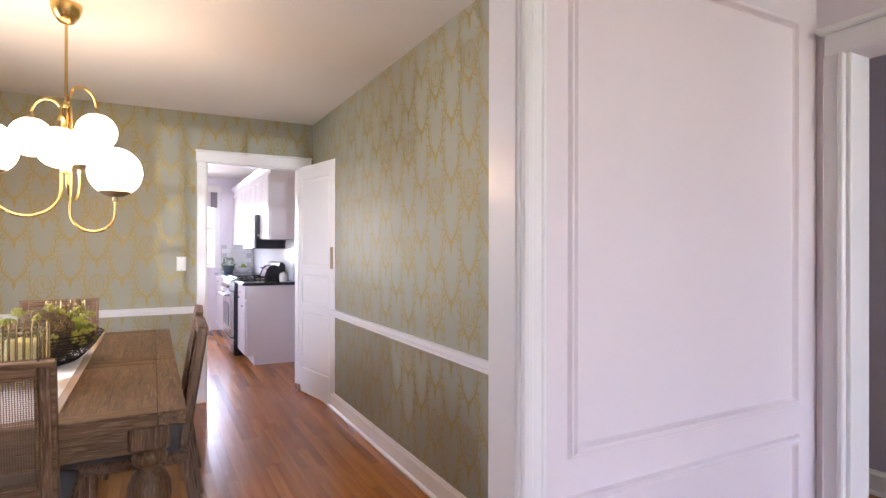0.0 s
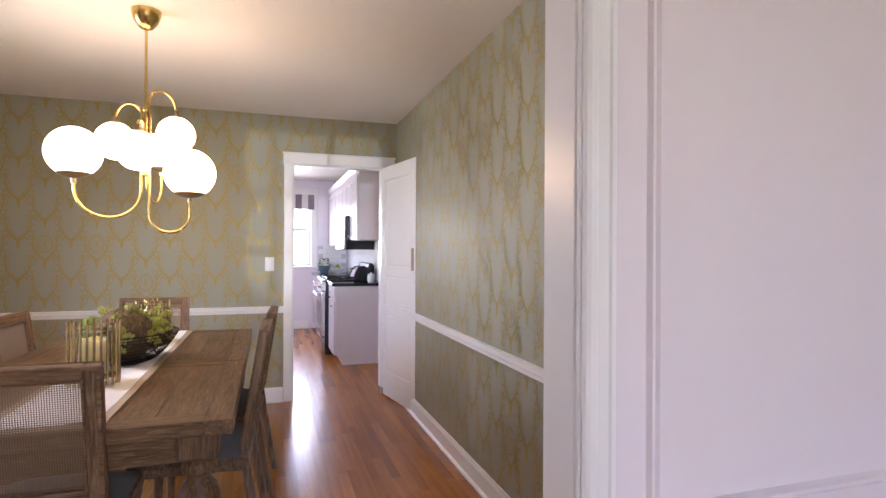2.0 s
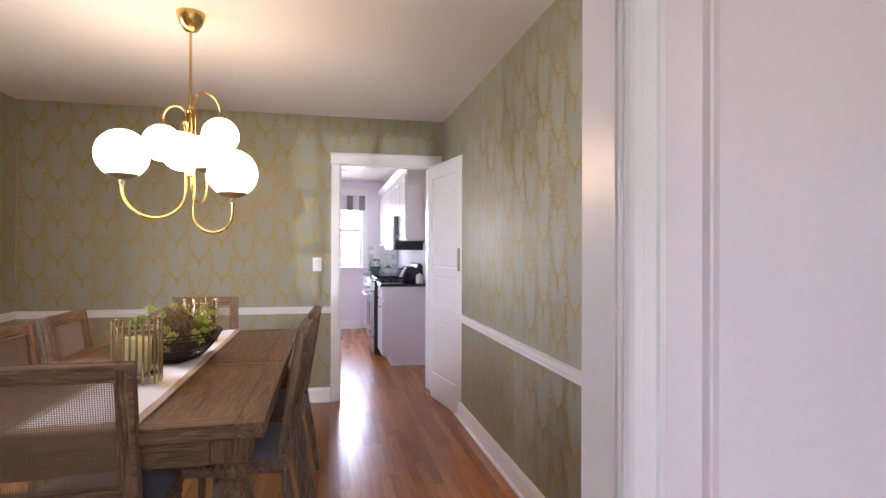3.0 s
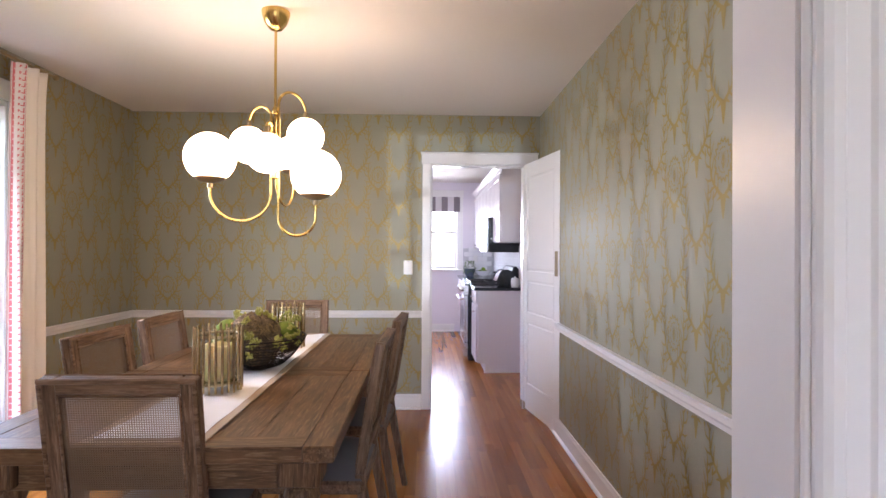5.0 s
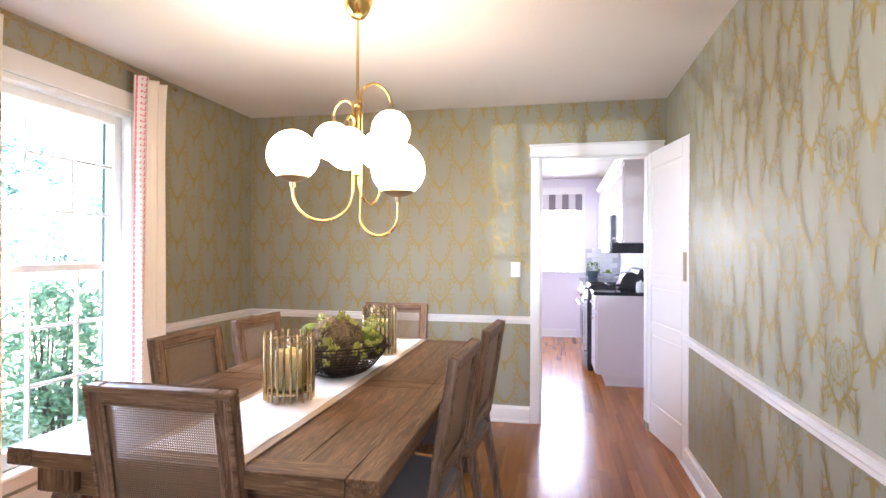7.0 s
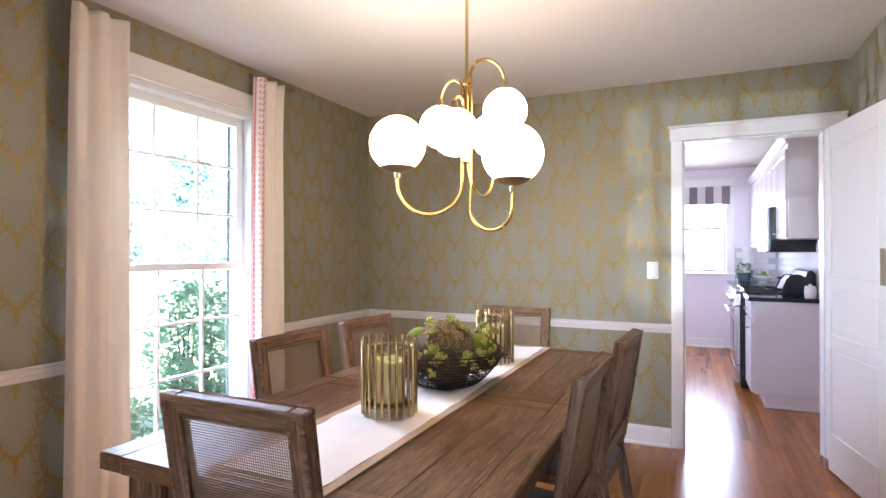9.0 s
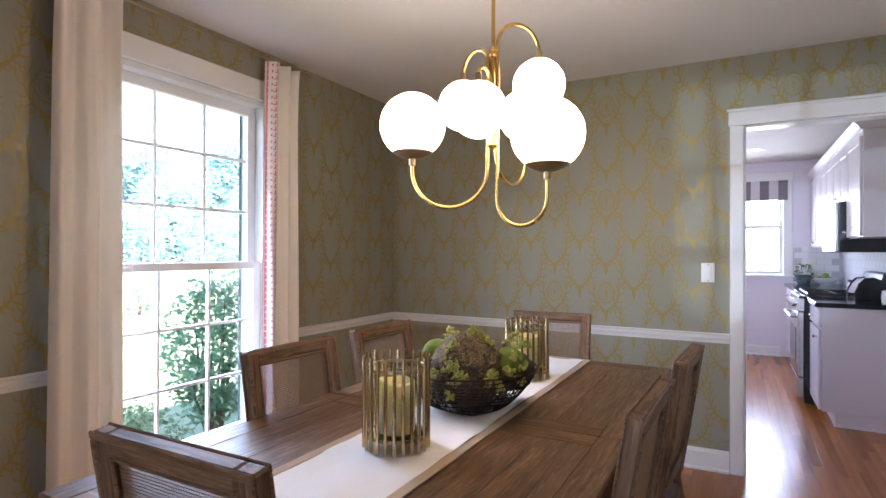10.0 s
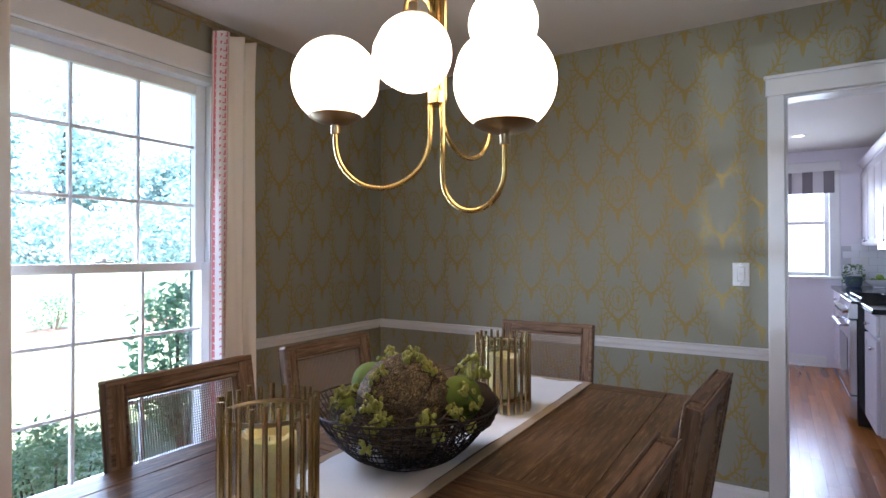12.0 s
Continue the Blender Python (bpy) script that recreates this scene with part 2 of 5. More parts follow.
# ---------------------------------------------------------------- mesh helpers
class Geo:
    """Vertices and faces of one mesh, in metres."""

    def __init__(self):
        self.v, self.f = [], []

    def add(self, verts, faces):
        k = len(self.v)
        self.v += [tuple(p) for p in verts]
        self.f += [tuple(i + k for i in q) for q in faces]
        return self

    def box(self, a, b, c=0.0):
        """A box from corner a to corner b with edges cut back by c."""
        x0, y0, z0 = (min(a[i], b[i]) for i in range(3))
        x1, y1, z1 = (max(a[i], b[i]) for i in range(3))
        c = min(c, 0.45 * min(x1 - x0, y1 - y0, z1 - z0))
        if c <= 0:
            vs = [(x, y, z) for x in (x0, x1) for y in (y0, y1) for z in (z0, z1)]
            return self.add(vs, [(0, 1, 3, 2), (4, 6, 7, 5), (0, 4, 5, 1), (2, 3, 7, 6), (0, 2, 6, 4), (1, 5, 7, 3)])
        vs, idx = [], {}
        for i, x in enumerate((x0, x1)):
            for j, y in enumerate((y0, y1)):
                for k, z in enumerate((z0, z1)):
                    sx, sy, sz = (c, -c)[i], (c, -c)[j], (c, -c)[k]
                    for ax, p in enumerate(((x, y + sy, z + sz), (x + sx, y, z + sz), (x + sx, y + sy, z))):
                        idx[i, j, k, ax] = len(vs)
                        vs.append(p)
        g = lambda i, j, k, ax: idx[i, j, k, ax]
        fs = []
        for s in (0, 1):
            fs += [(g(s, 0, 0, 0), g(s, 1, 0, 0), g(s, 1, 1, 0), g(s, 0, 1, 0)), (g(0, s, 0, 1), g(1, s, 0, 1), g(1, s, 1, 1), g(0, s, 1, 1)), (g(0, 0, s, 2), g(1, 0, s, 2), g(1, 1, s, 2), g(0, 1, s, 2))]
            for t in (0, 1):
                fs += [(g(0, s, t, 1), g(1, s, t, 1), g(1, s, t, 2), g(0, s, t, 2)), (g(s, 0, t, 0), g(s, 1, t, 0), g(s, 1, t, 2), g(s, 0, t, 2)), (g(s, t, 0, 0), g(s, t, 1, 0), g(s, t, 1, 1), g(s, t, 0, 1))]
                for u in (0, 1):
                    fs.append((g(s, t, u, 0), g(s, t, u, 1), g(s, t, u, 2)))
        return self.add(vs, fs)

    def tube(self, pts, r, n=10, caps=True):
        """A round bar along a line of points; r is one radius or one for each point."""
        pts = [Vector(p) for p in pts]
        rs = r if isinstance(r, (list, tuple)) else [r] * len(pts)
        up = Vector((0, 0, 1)) if abs((pts[1] - pts[0]).normalized().z) < 0.9 else Vector((1, 0, 0))
        vs, fs = [], []
        for i, p in enumerate(pts):
            d = (pts[min(i + 1, len(pts) - 1)] - pts[max(i - 1, 0)]).normalized()
            a = d.cross(up)
            if a.length < 1e-4:
                a = d.cross(Vector((0, 1, 0)))
            a.normalize()
            b = a.cross(d).normalized()
            up = b
            for k in range(n):
                w = 2 * math.pi * k / n
                vs.append(p + (a * math.cos(w) + b * math.sin(w)) * rs[i])
        for i in range(len(pts) - 1):
            for k in range(n):
                k2 = (k + 1) % n
                fs.append((i * n + k, i * n + k2, (i + 1) * n + k2, (i + 1) * n + k))
        if caps:
            fs += [tuple(range(n))[::-1], tuple(range((len(pts) - 1) * n, len(pts) * n))]
        return self.add(vs, fs)

    def lathe(self, prof, n=24, at=(0, 0, 0), caps=True):
        """A turned body: prof is a list of (radius, height)."""
        vs, fs = [], []
        for r, z in prof:
            for k in range(n):
                w = 2 * math.pi * k / n
                vs.append((at[0] + r * math.cos(w), at[1] + r * math.sin(w), at[2] + z))
        for i in range(len(prof) - 1):
            for k in range(n):
                k2 = (k + 1) % n
                fs.append((i * n + k, i * n + k2, (i + 1) * n + k2, (i + 1) * n + k))
        if caps:
            fs += [tuple(range(n))[::-1], tuple(range((len(prof) - 1) * n, len(prof) * n))]
        return self.add(vs, fs)

    def prism(self, outline, axis, a, b):
        """An outline of (u, w) pairs drawn out along an axis from a to b."""
        n = len(outline)
        put = {"x": lambda u, w, s: (s, u, w), "y": lambda u, w, s: (u, s, w), "z": lambda u, w, s: (u, w, s)}[axis]
        vs = [put(u, w, s) for s in (a, b) for u, w in outline]
        fs = [tuple(range(n))[::-1], tuple(range(n, 2 * n))] + [(i, (i + 1) % n, n + (i + 1) % n, n + i) for i in range(n)]
        return self.add(vs, fs)

    def ball(self, at, r, n=24, m=14, rough=0.0, squash=1.0, seed=0.0):
        prof = [math.pi * i / m for i in range(m + 1)]
        vs, fs = [], []
        for i in range(1, m):
            for k in range(n):
                w = 2 * math.pi * k / n
                d = Vector((math.sin(prof[i]) * math.cos(w), math.sin(prof[i]) * math.sin(w), -math.cos(prof[i]) * squash))
                q = r * (1 + (rough * noise.noise(d * 3.1 + Vector((seed, seed, 0))) + rough * 0.6 * noise.noise(d * 9 + Vector((seed, 0, 7))) if rough else 0))
                vs.append(Vector(at) + d * q)
        vs += [Vector(at) - Vector((0, 0, r * squash)), Vector(at) + Vector((0, 0, r * squash))]
        for i in range(m - 2):
            for k in range(n):
                k2 = (k + 1) % n
                fs.append((i * n + k, i * n + k2, (i + 1) * n + k2, (i + 1) * n + k))
        lo, hi = len(vs) - 2, len(vs) - 1
        for k in range(n):
            k2 = (k + 1) % n
            fs += [(lo, k2, k), (hi, (m - 2) * n + k, (m - 2) * n + k2)]
        return self.add(vs, fs)

    def mesh(self, name, mat, smooth=False):
        me = bpy.data.meshes.new(name)
        me.from_pydata(self.v, [], self.f)
        me.materials.append(mat)
        bm = bmesh.new()
        bm.from_mesh(me)
        bmesh.ops.recalc_face_normals(bm, faces=bm.faces)
        bm.to_mesh(me)
        bm.free()
        if smooth:
            me.shade_smooth()
            me.set_sharp_from_angle(angle=radians(38))
        return me


def part(name, geo, mat, parent=None, label="", smooth=False, at=None):
    """One mesh object, a part of parent where one is given."""
    me = geo if isinstance(geo, bpy.types.Mesh) else geo.mesh(name, mat, smooth)
    ob = new(name, me)
    if parent:
        ob.parent = parent
    if at is not None:
        ob.matrix_basis = at
    return tagged(ob, label) if label else ob


def thing(name, m, label, category, group="", kind=""):
    """An empty at the base of a thing, that carries its parts."""
    ob = new(name)
    ob.empty_display_size = 0.1
    ob.matrix_basis = m
    return tagged(ob, label, category, group, kind)


def slab(name, boxes, mat, label, category, c=0.0):
    g = Geo()
    for a, b in boxes:
        g.box(a, b, c)
    return tagged(part(name, g, mat), label, category, "", "structure")


# ---------------------------------------------------------------- the rooms
XW, XE, YN, YS, H = -1.85, 1.495, 5.0, 1.105, 2.44      # dining room, inside
DX0, DX1, DH = 0.587, 1.37, 2.03                      # kitchen doorway
WY0, WY1, WZ0, WZ1 = 2.68, 3.67, 0.25, 2.15         # dining window opening
KX, KY = 1.66, 9.4                                    # kitchen, inside east and north
FX = 2.087                                             # foyer, inside east
JX, JY = 0.918, 0.985                                 # edge of the wide opening, foyer face

floor = slab("floor", [((XW - 0.2, -3.2, -0.2), (4.6, KY + 0.2, -0.014))], GROUT, "glossy reddish oak strip floor", "floor")
ceiling = slab("ceiling", [((XW - 0.6, -3.4, H), (4.7, KY + 0.5, H + 0.2))], CEIL, "smooth off-white painted ceiling", "ceiling")
wall_west = slab("wall_west", [((XW - 0.2, YS - 0.145, -0.2), (XW, WY0, H)), ((XW - 0.2, WY1, -0.2), (XW, YN, H)),
                               ((XW - 0.2, WY0, -0.2), (XW, WY1, WZ0)), ((XW - 0.2, WY0, WZ1), (XW, WY1, H))], PAPER, "grey-green wallpaper with gold antler print around window", "wall")
wall_north = slab("wall_north", [((XW - 0.2, YN, 0), (DX0, YN + 0.12, H)), ((DX1, YN, 0), (KX + 0.1, YN + 0.12, H)), ((DX0, YN, DH), (DX1, YN + 0.12, H))], PAPER,
                  "grey-green wallpaper with gold antler print around doorway", "wall")
wall_east = slab("wall_east", [((XE, YS, 0), (XE + 0.14, YN, H))], PAPER, "grey-green wallpaper with gold antler print", "wall")
wall_south = slab("wall_south", [((XW - 0.2, JY, 0), (-0.6, YS, H)), ((JX, JY, 0), (FX + 0.12, YS, H)), ((-0.6, JY, 2.12), (JX, YS, H))], FOYER,
                  "smooth white painted foyer wall with picture moulding", "wall")
wall_foyer_east = slab("wall_foyer_east", [((FX, 0.897, 0), (FX + 0.12, JY, H)), ((FX, -3.0, 0), (FX + 0.12, 0.06, H)), ((FX, 0.06, 1.905), (FX + 0.12, 0.897, H))], FOYER,
                       "pale painted foyer wall with a doorway", "wall")
wall_foyer_west = slab("wall_foyer_west", [((XW - 0.2, -3.0, 0), (XW, JY, H))], FOYER, "plain pale painted foyer wall", "wall")
# unseen wall: its narrow barred opening is placed to cut the light patch
wall_foyer_south = slab("wall_foyer_south", [((XW - 0.2, -3.2, 0), (-0.374, -3.0, H)), ((0.239, -3.2, 0), (0.5, -3.0, H)), ((-0.374, -3.2, 0), (0.239, -3.0, 0.9)), ((-0.374, -3.2, 1.921), (0.239, -3.0, H)),
                                             ((-0.256, -3.04, 0.9), (-0.230, -3.0, 1.921)), ((-0.008, -3.04, 0.9), (0.020, -3.0, 1.921)), ((-0.374, -3.04, 1.37), (0.239, -3.0, 1.40)), ((-0.374, -3.04, 1.63), (0.239, -3.0, 1.66)),
                                             ((1.8, -3.2, 0), (4.6, -3.0, H)), ((0.5, -3.2, 0), (1.8, -3.0, 0.65)), ((0.5, -3.2, 2.15), (1.8, -3.0, H))],
                        FOYER, "plain pale painted wall, unseen, with added window openings", "wall")
wall_side_room = slab("wall_side_room", [((3.58, -3.0, 0), (3.7, 3.0, H)), ((FX + 0.12, 2.9, 0), (3.58, 3.0, H))], LAVENDER, "lavender grey painted wall of the next room", "wall")
# the opening in the west wall is unseen, added for the side fill
wall_kitchen = slab("wall_kitchen", [((KX, YN + 0.12, 0), (KX + 0.12, KY, H)), ((-1.6, YN + 0.12, 0), (-1.5, 5.4, H)), ((-1.6, 6.3, 0), (-1.5, KY, H)), ((-1.6, 5.4, 0), (-1.5, 6.3, 0.9)), ((-1.6, 5.4, 2.1), (-1.5, 6.3, H)), ((-1.6, KY, 0), (0.24, KY + 0.15, H)),
                                     ((1.06, KY, 0), (KX + 0.12, KY + 0.15, H)), ((0.24, KY, 0), (1.06, KY + 0.15, 1.02)), ((0.24, KY, 2.2), (1.06, KY + 0.15, H))],
                    KITCHEN, "pale lilac-white painted kitchen wall with a window", "wall")


def run_trim(name, pieces, mat, label, category="trim"):
    """Straight mouldings: each piece is an outline drawn out along an axis."""
    g = Geo()
    for outline, axis, a, b in pieces:
        g.prism(outline, axis, a, b)
    return tagged(part(name, g, mat), label, category, "", "structure")


def rail_profile(wall, side, z):
    """A chair rail's outline against a wall at the coordinate wall; side +1 or -1 is the way it stands out."""
    return [(wall, z - 0.058), (wall + side * 0.010, z - 0.058), (wall + side * 0.013, z - 0.040), (wall + side * 0.020, z - 0.030), (wall + side * 0.020, z - 0.012), (wall + side * 0.026, z - 0.006), (wall + side * 0.026, z), (wall, z)]


def base_profile(wall, side, top=0.125):
    return [(wall, 0), (wall + side * 0.028, 0), (wall + side * 0.028, 0.012), (wall + side * 0.016, 0.022), (wall + side * 0.016, top - 0.022), (wall + side * 0.010, top - 0.010), (wall + side * 0.008, top), (wall, top)]


RZ = 0.815
run_trim("chair_rail_north", [(rail_profile(YN, -1, RZ), "x", XW, 0.515)], TRIM, "white moulded chair rail across the wallpaper")
run_trim("chair_rail_west", [(rail_profile(XW, 1, RZ), "y", YS, WY0 - 0.1), (rail_profile(XW, 1, RZ), "y", WY1 + 0.1, YN - 0.03)], TRIM, "white moulded chair rail across the wallpaper")
run_trim("chair_rail_east", [(rail_profile(XE, -1, RZ - 0.012), "y", YS, YN - 0.03)], TRIM, "white moulded chair rail across the wallpaper")
run_trim("baseboard_north", [(base_profile(YN, -1), "x", XW, 0.513)], TRIM, "white painted baseboard", "baseboard")
run_trim("baseboard_west", [(base_profile(XW, 1), "y", YS, YN - 0.03)], TRIM, "white painted baseboard", "baseboard")
run_trim("baseboard_east", [(base_profile(XE, -1), "y", YS, YN - 0.03)], TRIM, "white painted baseboard", "baseboard")
run_trim("baseboard_kitchen", [(base_profile(KY, -1), "x", -1.5, 1.02)], TRIM, "white painted baseboard", "baseboard")
run_trim("baseboard_side_room", [(base_profile(3.58, -1), "y", -3.0, 2.9)], TRIM, "white painted baseboard", "baseboard")

# casing of the kitchen doorway
g = Geo()
g.box((0.515, YN - 0.02, 0), (DX0, YN, DH), 0.004).box((DX1, YN - 0.02, 0), (1.465, YN, DH), 0.004)
g.box((0.508, YN - 0.024, DH), (1.475, YN, DH + 0.082), 0.003).box((0.500, YN - 0.034, DH + 0.082), (1.48, YN, DH + 0.098), 0.004)
g.box((DX0, YN, 0), (DX0 + 0.012, YN + 0.12, DH), 0.002).box((DX1 - 0.012, YN, 0), (DX1, YN + 0.12, DH), 0.002).box((DX0 + 0.012, YN, DH - 0.012), (DX1 - 0.012, YN + 0.12, DH), 0.002)
tagged(part("door_casing_kitchen", g, TRIM), "white painted casing around the kitchen doorway", "door casing", "", "structure")

# lining of the wide opening, with a bead and a rounded casing on the foyer side
g = Geo()
g.box((JX - 0.013, 0.997, 0), (JX, YS + 0.006, 2.12), 0.003).tube([(JX - 0.006, 0.991, 0), (JX - 0.006, 0.991, 2.12)], 0.006, 12)
g.prism([(JX, JY), (JX - 0.007, JY), (JX - 0.008, 0.978), (JX - 0.005, 0.972), (JX + 0.002, 0.968), (JX + 0.012, 0.967), (JX + 0.016, 0.970), (JX + 0.038, 0.970), (JX + 0.042, 0.966), (JX + 0.050, 0.967), (JX + 0.054, 0.972), (JX + 0.054, JY)], "z", 0, 2.16)
tagged(part("opening_lining", g, TRIM), "glossy white lining of the wide dining room opening", "door casing", "", "structure")

# picture moulding on the foyer wall
def frame_moulding(x0, x1, z0, z1, y):
    prof = [(0, 0), (0.006, 0.010), (0.012, 0.010), (0.018, 0.016), (0.026, 0.016), (0.030, 0.006), (0.034, 0)]
    g, loops = Geo(), []
    for d, h in prof:
        loops.append([(x0 + d, y - h, z0 + d), (x1 - d, y - h, z0 + d), (x1 - d, y - h, z1 - d), (x0 + d, y - h, z1 - d)])
    vs = [p for lp in loops for p in lp]
    fs = [(i * 4 + k, i * 4 + (k + 1) % 4, (i + 1) * 4 + (k + 1) % 4, (i + 1) * 4 + k) for i in range(len(prof) - 1) for k in range(4)]
    return g.add(vs, fs)


tagged(part("picture_moulding", frame_moulding(1.045, 1.985, 0.80, 2.02, JY), FOYER), "white picture-frame moulding on the foyer wall", "trim", "foyer mouldings", "structure")
tagged(part("picture_moulding", frame_moulding(1.045, 1.985, 0.20, 0.715, JY), FOYER), "low white picture-frame moulding on the foyer wall", "trim", "foyer mouldings", "structure")

# casing of the side doorway
g = Geo()
g.box((FX - 0.02, 0.897, 0), (FX, 0.957, 1.905), 0.004).box((FX - 0.030, 0.893, 0), (FX - 0.018, 0.912, 1.905), 0.004).box((FX - 0.02, -0.035, 0), (FX, 0.06, 1.905), 0.004)
g.box((FX - 0.024, -0.045, 1.905), (FX, 0.950, 1.975), 0.003).box((FX - 0.045, -0.06, 1.975), (FX, 0.968, 1.993), 0.005)
g.box((FX, 0.885, 0), (FX + 0.11, 0.897, 1.905), 0.002)
tagged(part("door_casing_side", g, TRIM), "white painted casing around the side doorway", "door casing", "", "structure")


# ---------------------------------------------------------------- dining window
def sash(name, parent, x0, x1, y0, y1, z0, z1, stile, top, bot, vs, hs):
    """A window sash with its bars and panes; vs and hs are the bars' places."""
    s = part(name, Geo().box((x0, y0, z0), (x1, y0 + stile, z1), 0.003).box((x0, y1 - stile, z0), (x1, y1, z1), 0.003)
             .box((x0, y0 + stile, z0), (x1, y1 - stile, z0 + bot), 0.003).box((x0, y0 + stile, z1 - top), (x1, y1 - stile, z1), 0.003), TRIM, parent)
    a, b = x0 + 0.008, x1 - 0.008
    for v in vs:
        part("muntin", Geo().box((a, v - 0.008, z0 + bot), (b, v + 0.008, z1 - top), 0.004), TRIM, s)
    for h in hs:
        part("muntin", Geo().box((a + 0.002, y0 + stile, h - 0.008), (b - 0.002, y1 - stile, h + 0.008), 0.004), TRIM, s)
    xm = (x0 + x1) / 2
    ys = [y0 + stile] + list(vs) + [y1 - stile]
    zs = [z0 + bot] + list(hs) + [z1 - top]
    for i in range(len(ys) - 1):
        for j in range(len(zs) - 1):
            p = part("pane", Geo().box((xm - 0.002, ys[i] + 0.001, zs[j] + 0.001), (xm + 0.002, ys[i + 1] - 0.001, zs[j + 1] - 0.001)), GLASS, s)
            p.visible_shadow = False
    return s


window_1 = thing("window_1", pose(0, 0, 0), "white double-hung sash window with twelve panes above a lawn", "window", "", "structure")
g = Geo()
g.box((XW - 0.16, WY0, WZ0), (XW, WY0 + 0.02, WZ1), 0.002).box((XW - 0.16, WY1 - 0.02, WZ0), (XW, WY1, WZ1), 0.002).box((XW - 0.16, WY0 + 0.02, WZ1 - 0.03), (XW, WY1 - 0.02, WZ1), 0.002)
g.box((XW - 0.22, WY0 + 0.02, WZ0 - 0.03), (XW - 0.02, WY1 - 0.02, WZ0 + 0.012), 0.003)
part("window_frame", g, TRIM, window_1)
g = Geo()
g.box((XW, WY0 - 0.09, WZ0), (XW + 0.02, WY0 + 0.004, WZ1), 0.004).box((XW, WY1 - 0.004, WZ0), (XW + 0.02, WY1 + 0.09, WZ1), 0.004)
g.box((XW, WY0 - 0.1, WZ1), (XW + 0.025, WY1 + 0.1, WZ1 + 0.112), 0.004)
part("window_casing", g, TRIM, window_1)
g = Geo()
g.box((XW - 0.02, WY0 - 0.11, WZ0 - 0.028), (XW + 0.055, WY1 + 0.11, WZ0 - 0.001), 0.006).box((XW, WY0 - 0.09, WZ0 - 0.1), (XW + 0.018, WY1 + 0.09, WZ0 - 0.028), 0.003)
part("window_sill", g, TRIM, window_1)
Y3, Y4 = 3.034, 3.316
sash("upper_sash", window_1, XW - 0.105, XW - 0.065, WY0 + 0.02, WY1 - 0.02, 1.195, WZ1 - 0.03, 0.055, 0.055, 0.035, (Y3 + 0.003, Y4 + 0.001), (1.512, 1.804))
sash("lower_sash", window_1, XW - 0.06, XW - 0.02, WY0 + 0.02, WY1 - 0.02, WZ0 + 0.012, 1.232, 0.05, 0.04, 0.075, (Y3 - 0.003, Y4 - 0.001), (0.614, 0.905))
part("sash_lock", Geo().box((XW - 0.05, 3.11, 1.233), (XW - 0.025, 3.19, 1.243), 0.003).lathe([(0.012, 0), (0.012, 0.012), (0.006, 0.016)], 12, (XW - 0.038, 3.15, 1.243)), PLASTIC, window_1)


# ---------------------------------------------------------------- dining table
def board(parent, a, b, mat, name="board", c=0.0018):
    return part(name, Geo().box(a, b, c), mat, parent)


TX0, TX1, TY0, TY1, TZ = -0.80, 0.29, 2.02, 4.11, 0.755
dining_table = thing("dining_table", pose((TX0 + TX1) / 2, (TY0 + TY1) / 2, 0), "rustic reclaimed-wood trestle dining table with turned legs", "table")
hw, hl = (TX1 - TX0) / 2, (TY1 - TY0) / 2
top = part("tabletop", Geo().box((-hw + 0.012, -hl + 0.012, TZ - 0.05), (hw - 0.012, hl - 0.012, TZ - 0.006), 0.003), TABLEWOOD, dining_table)
SEAM, RIM = 3.0 - (TY0 + TY1) / 2, 0.088
for ya, yb in ((-hl, SEAM - 0.001), (SEAM + 0.001, hl)):
    for xa, xb in ((-hw, -hw + RIM), (hw - RIM, hw)):
        board(top, (xa, ya, TZ - 0.048), (xb, yb, TZ), TABLEWOOD, c=0.004)
    for a, b in ((ya, ya + RIM), (yb - RIM, yb)):
        board(top, (-hw + RIM + 0.0003, a, TZ - 0.048), (hw - RIM - 0.0003, b, TZ - 0.0004), TABLEWOODX, c=0.0014)
    n = 6
    xs = [-hw + RIM + (2 * hw - 2 * RIM) * k / n for k in range(n + 1)]
    for k in range(n):
        board(top, (xs[k] + 0.0003, ya + RIM + 0.0003, TZ - 0.048), (xs[k + 1] - 0.0003, yb - RIM - 0.0003, TZ - 0.0006 - 0.0004 * (k % 3)), TABLEWOOD, c=0.001)
ap = 0.09
for s in (-1, 1):
    part("apron", Geo().box((-hw + ap, s * (hl - ap) - 0.014, TZ - 0.15), (hw - ap, s * (hl - ap) + 0.014, TZ - 0.05), 0.003), TABLEWOODX, dining_table)
    part("apron", Geo().box((s * (hw - ap) - 0.014, -hl + ap + 0.016, TZ - 0.15), (s * (hw - ap) + 0.014, hl - ap - 0.016, TZ - 0.05), 0.003), TABLEWOOD, dining_table)
LEG = [(0.042, 0.0), (0.050, 0.012), (0.052, 0.03), (0.044, 0.05), (0.030, 0.065), (0.034, 0.085), (0.046, 0.10), (0.046, 0.115), (0.034, 0.13), (0.030, 0.16), (0.036, 0.22), (0.048, 0.29), (0.062, 0.36), (0.068, 0.41), (0.066, 0.445),
       (0.052, 0.475), (0.038, 0.49), (0.036, 0.50), (0.050, 0.51), (0.056, 0.525), (0.050, 0.545), (0.042, 0.552), (0.042, 0.56)]
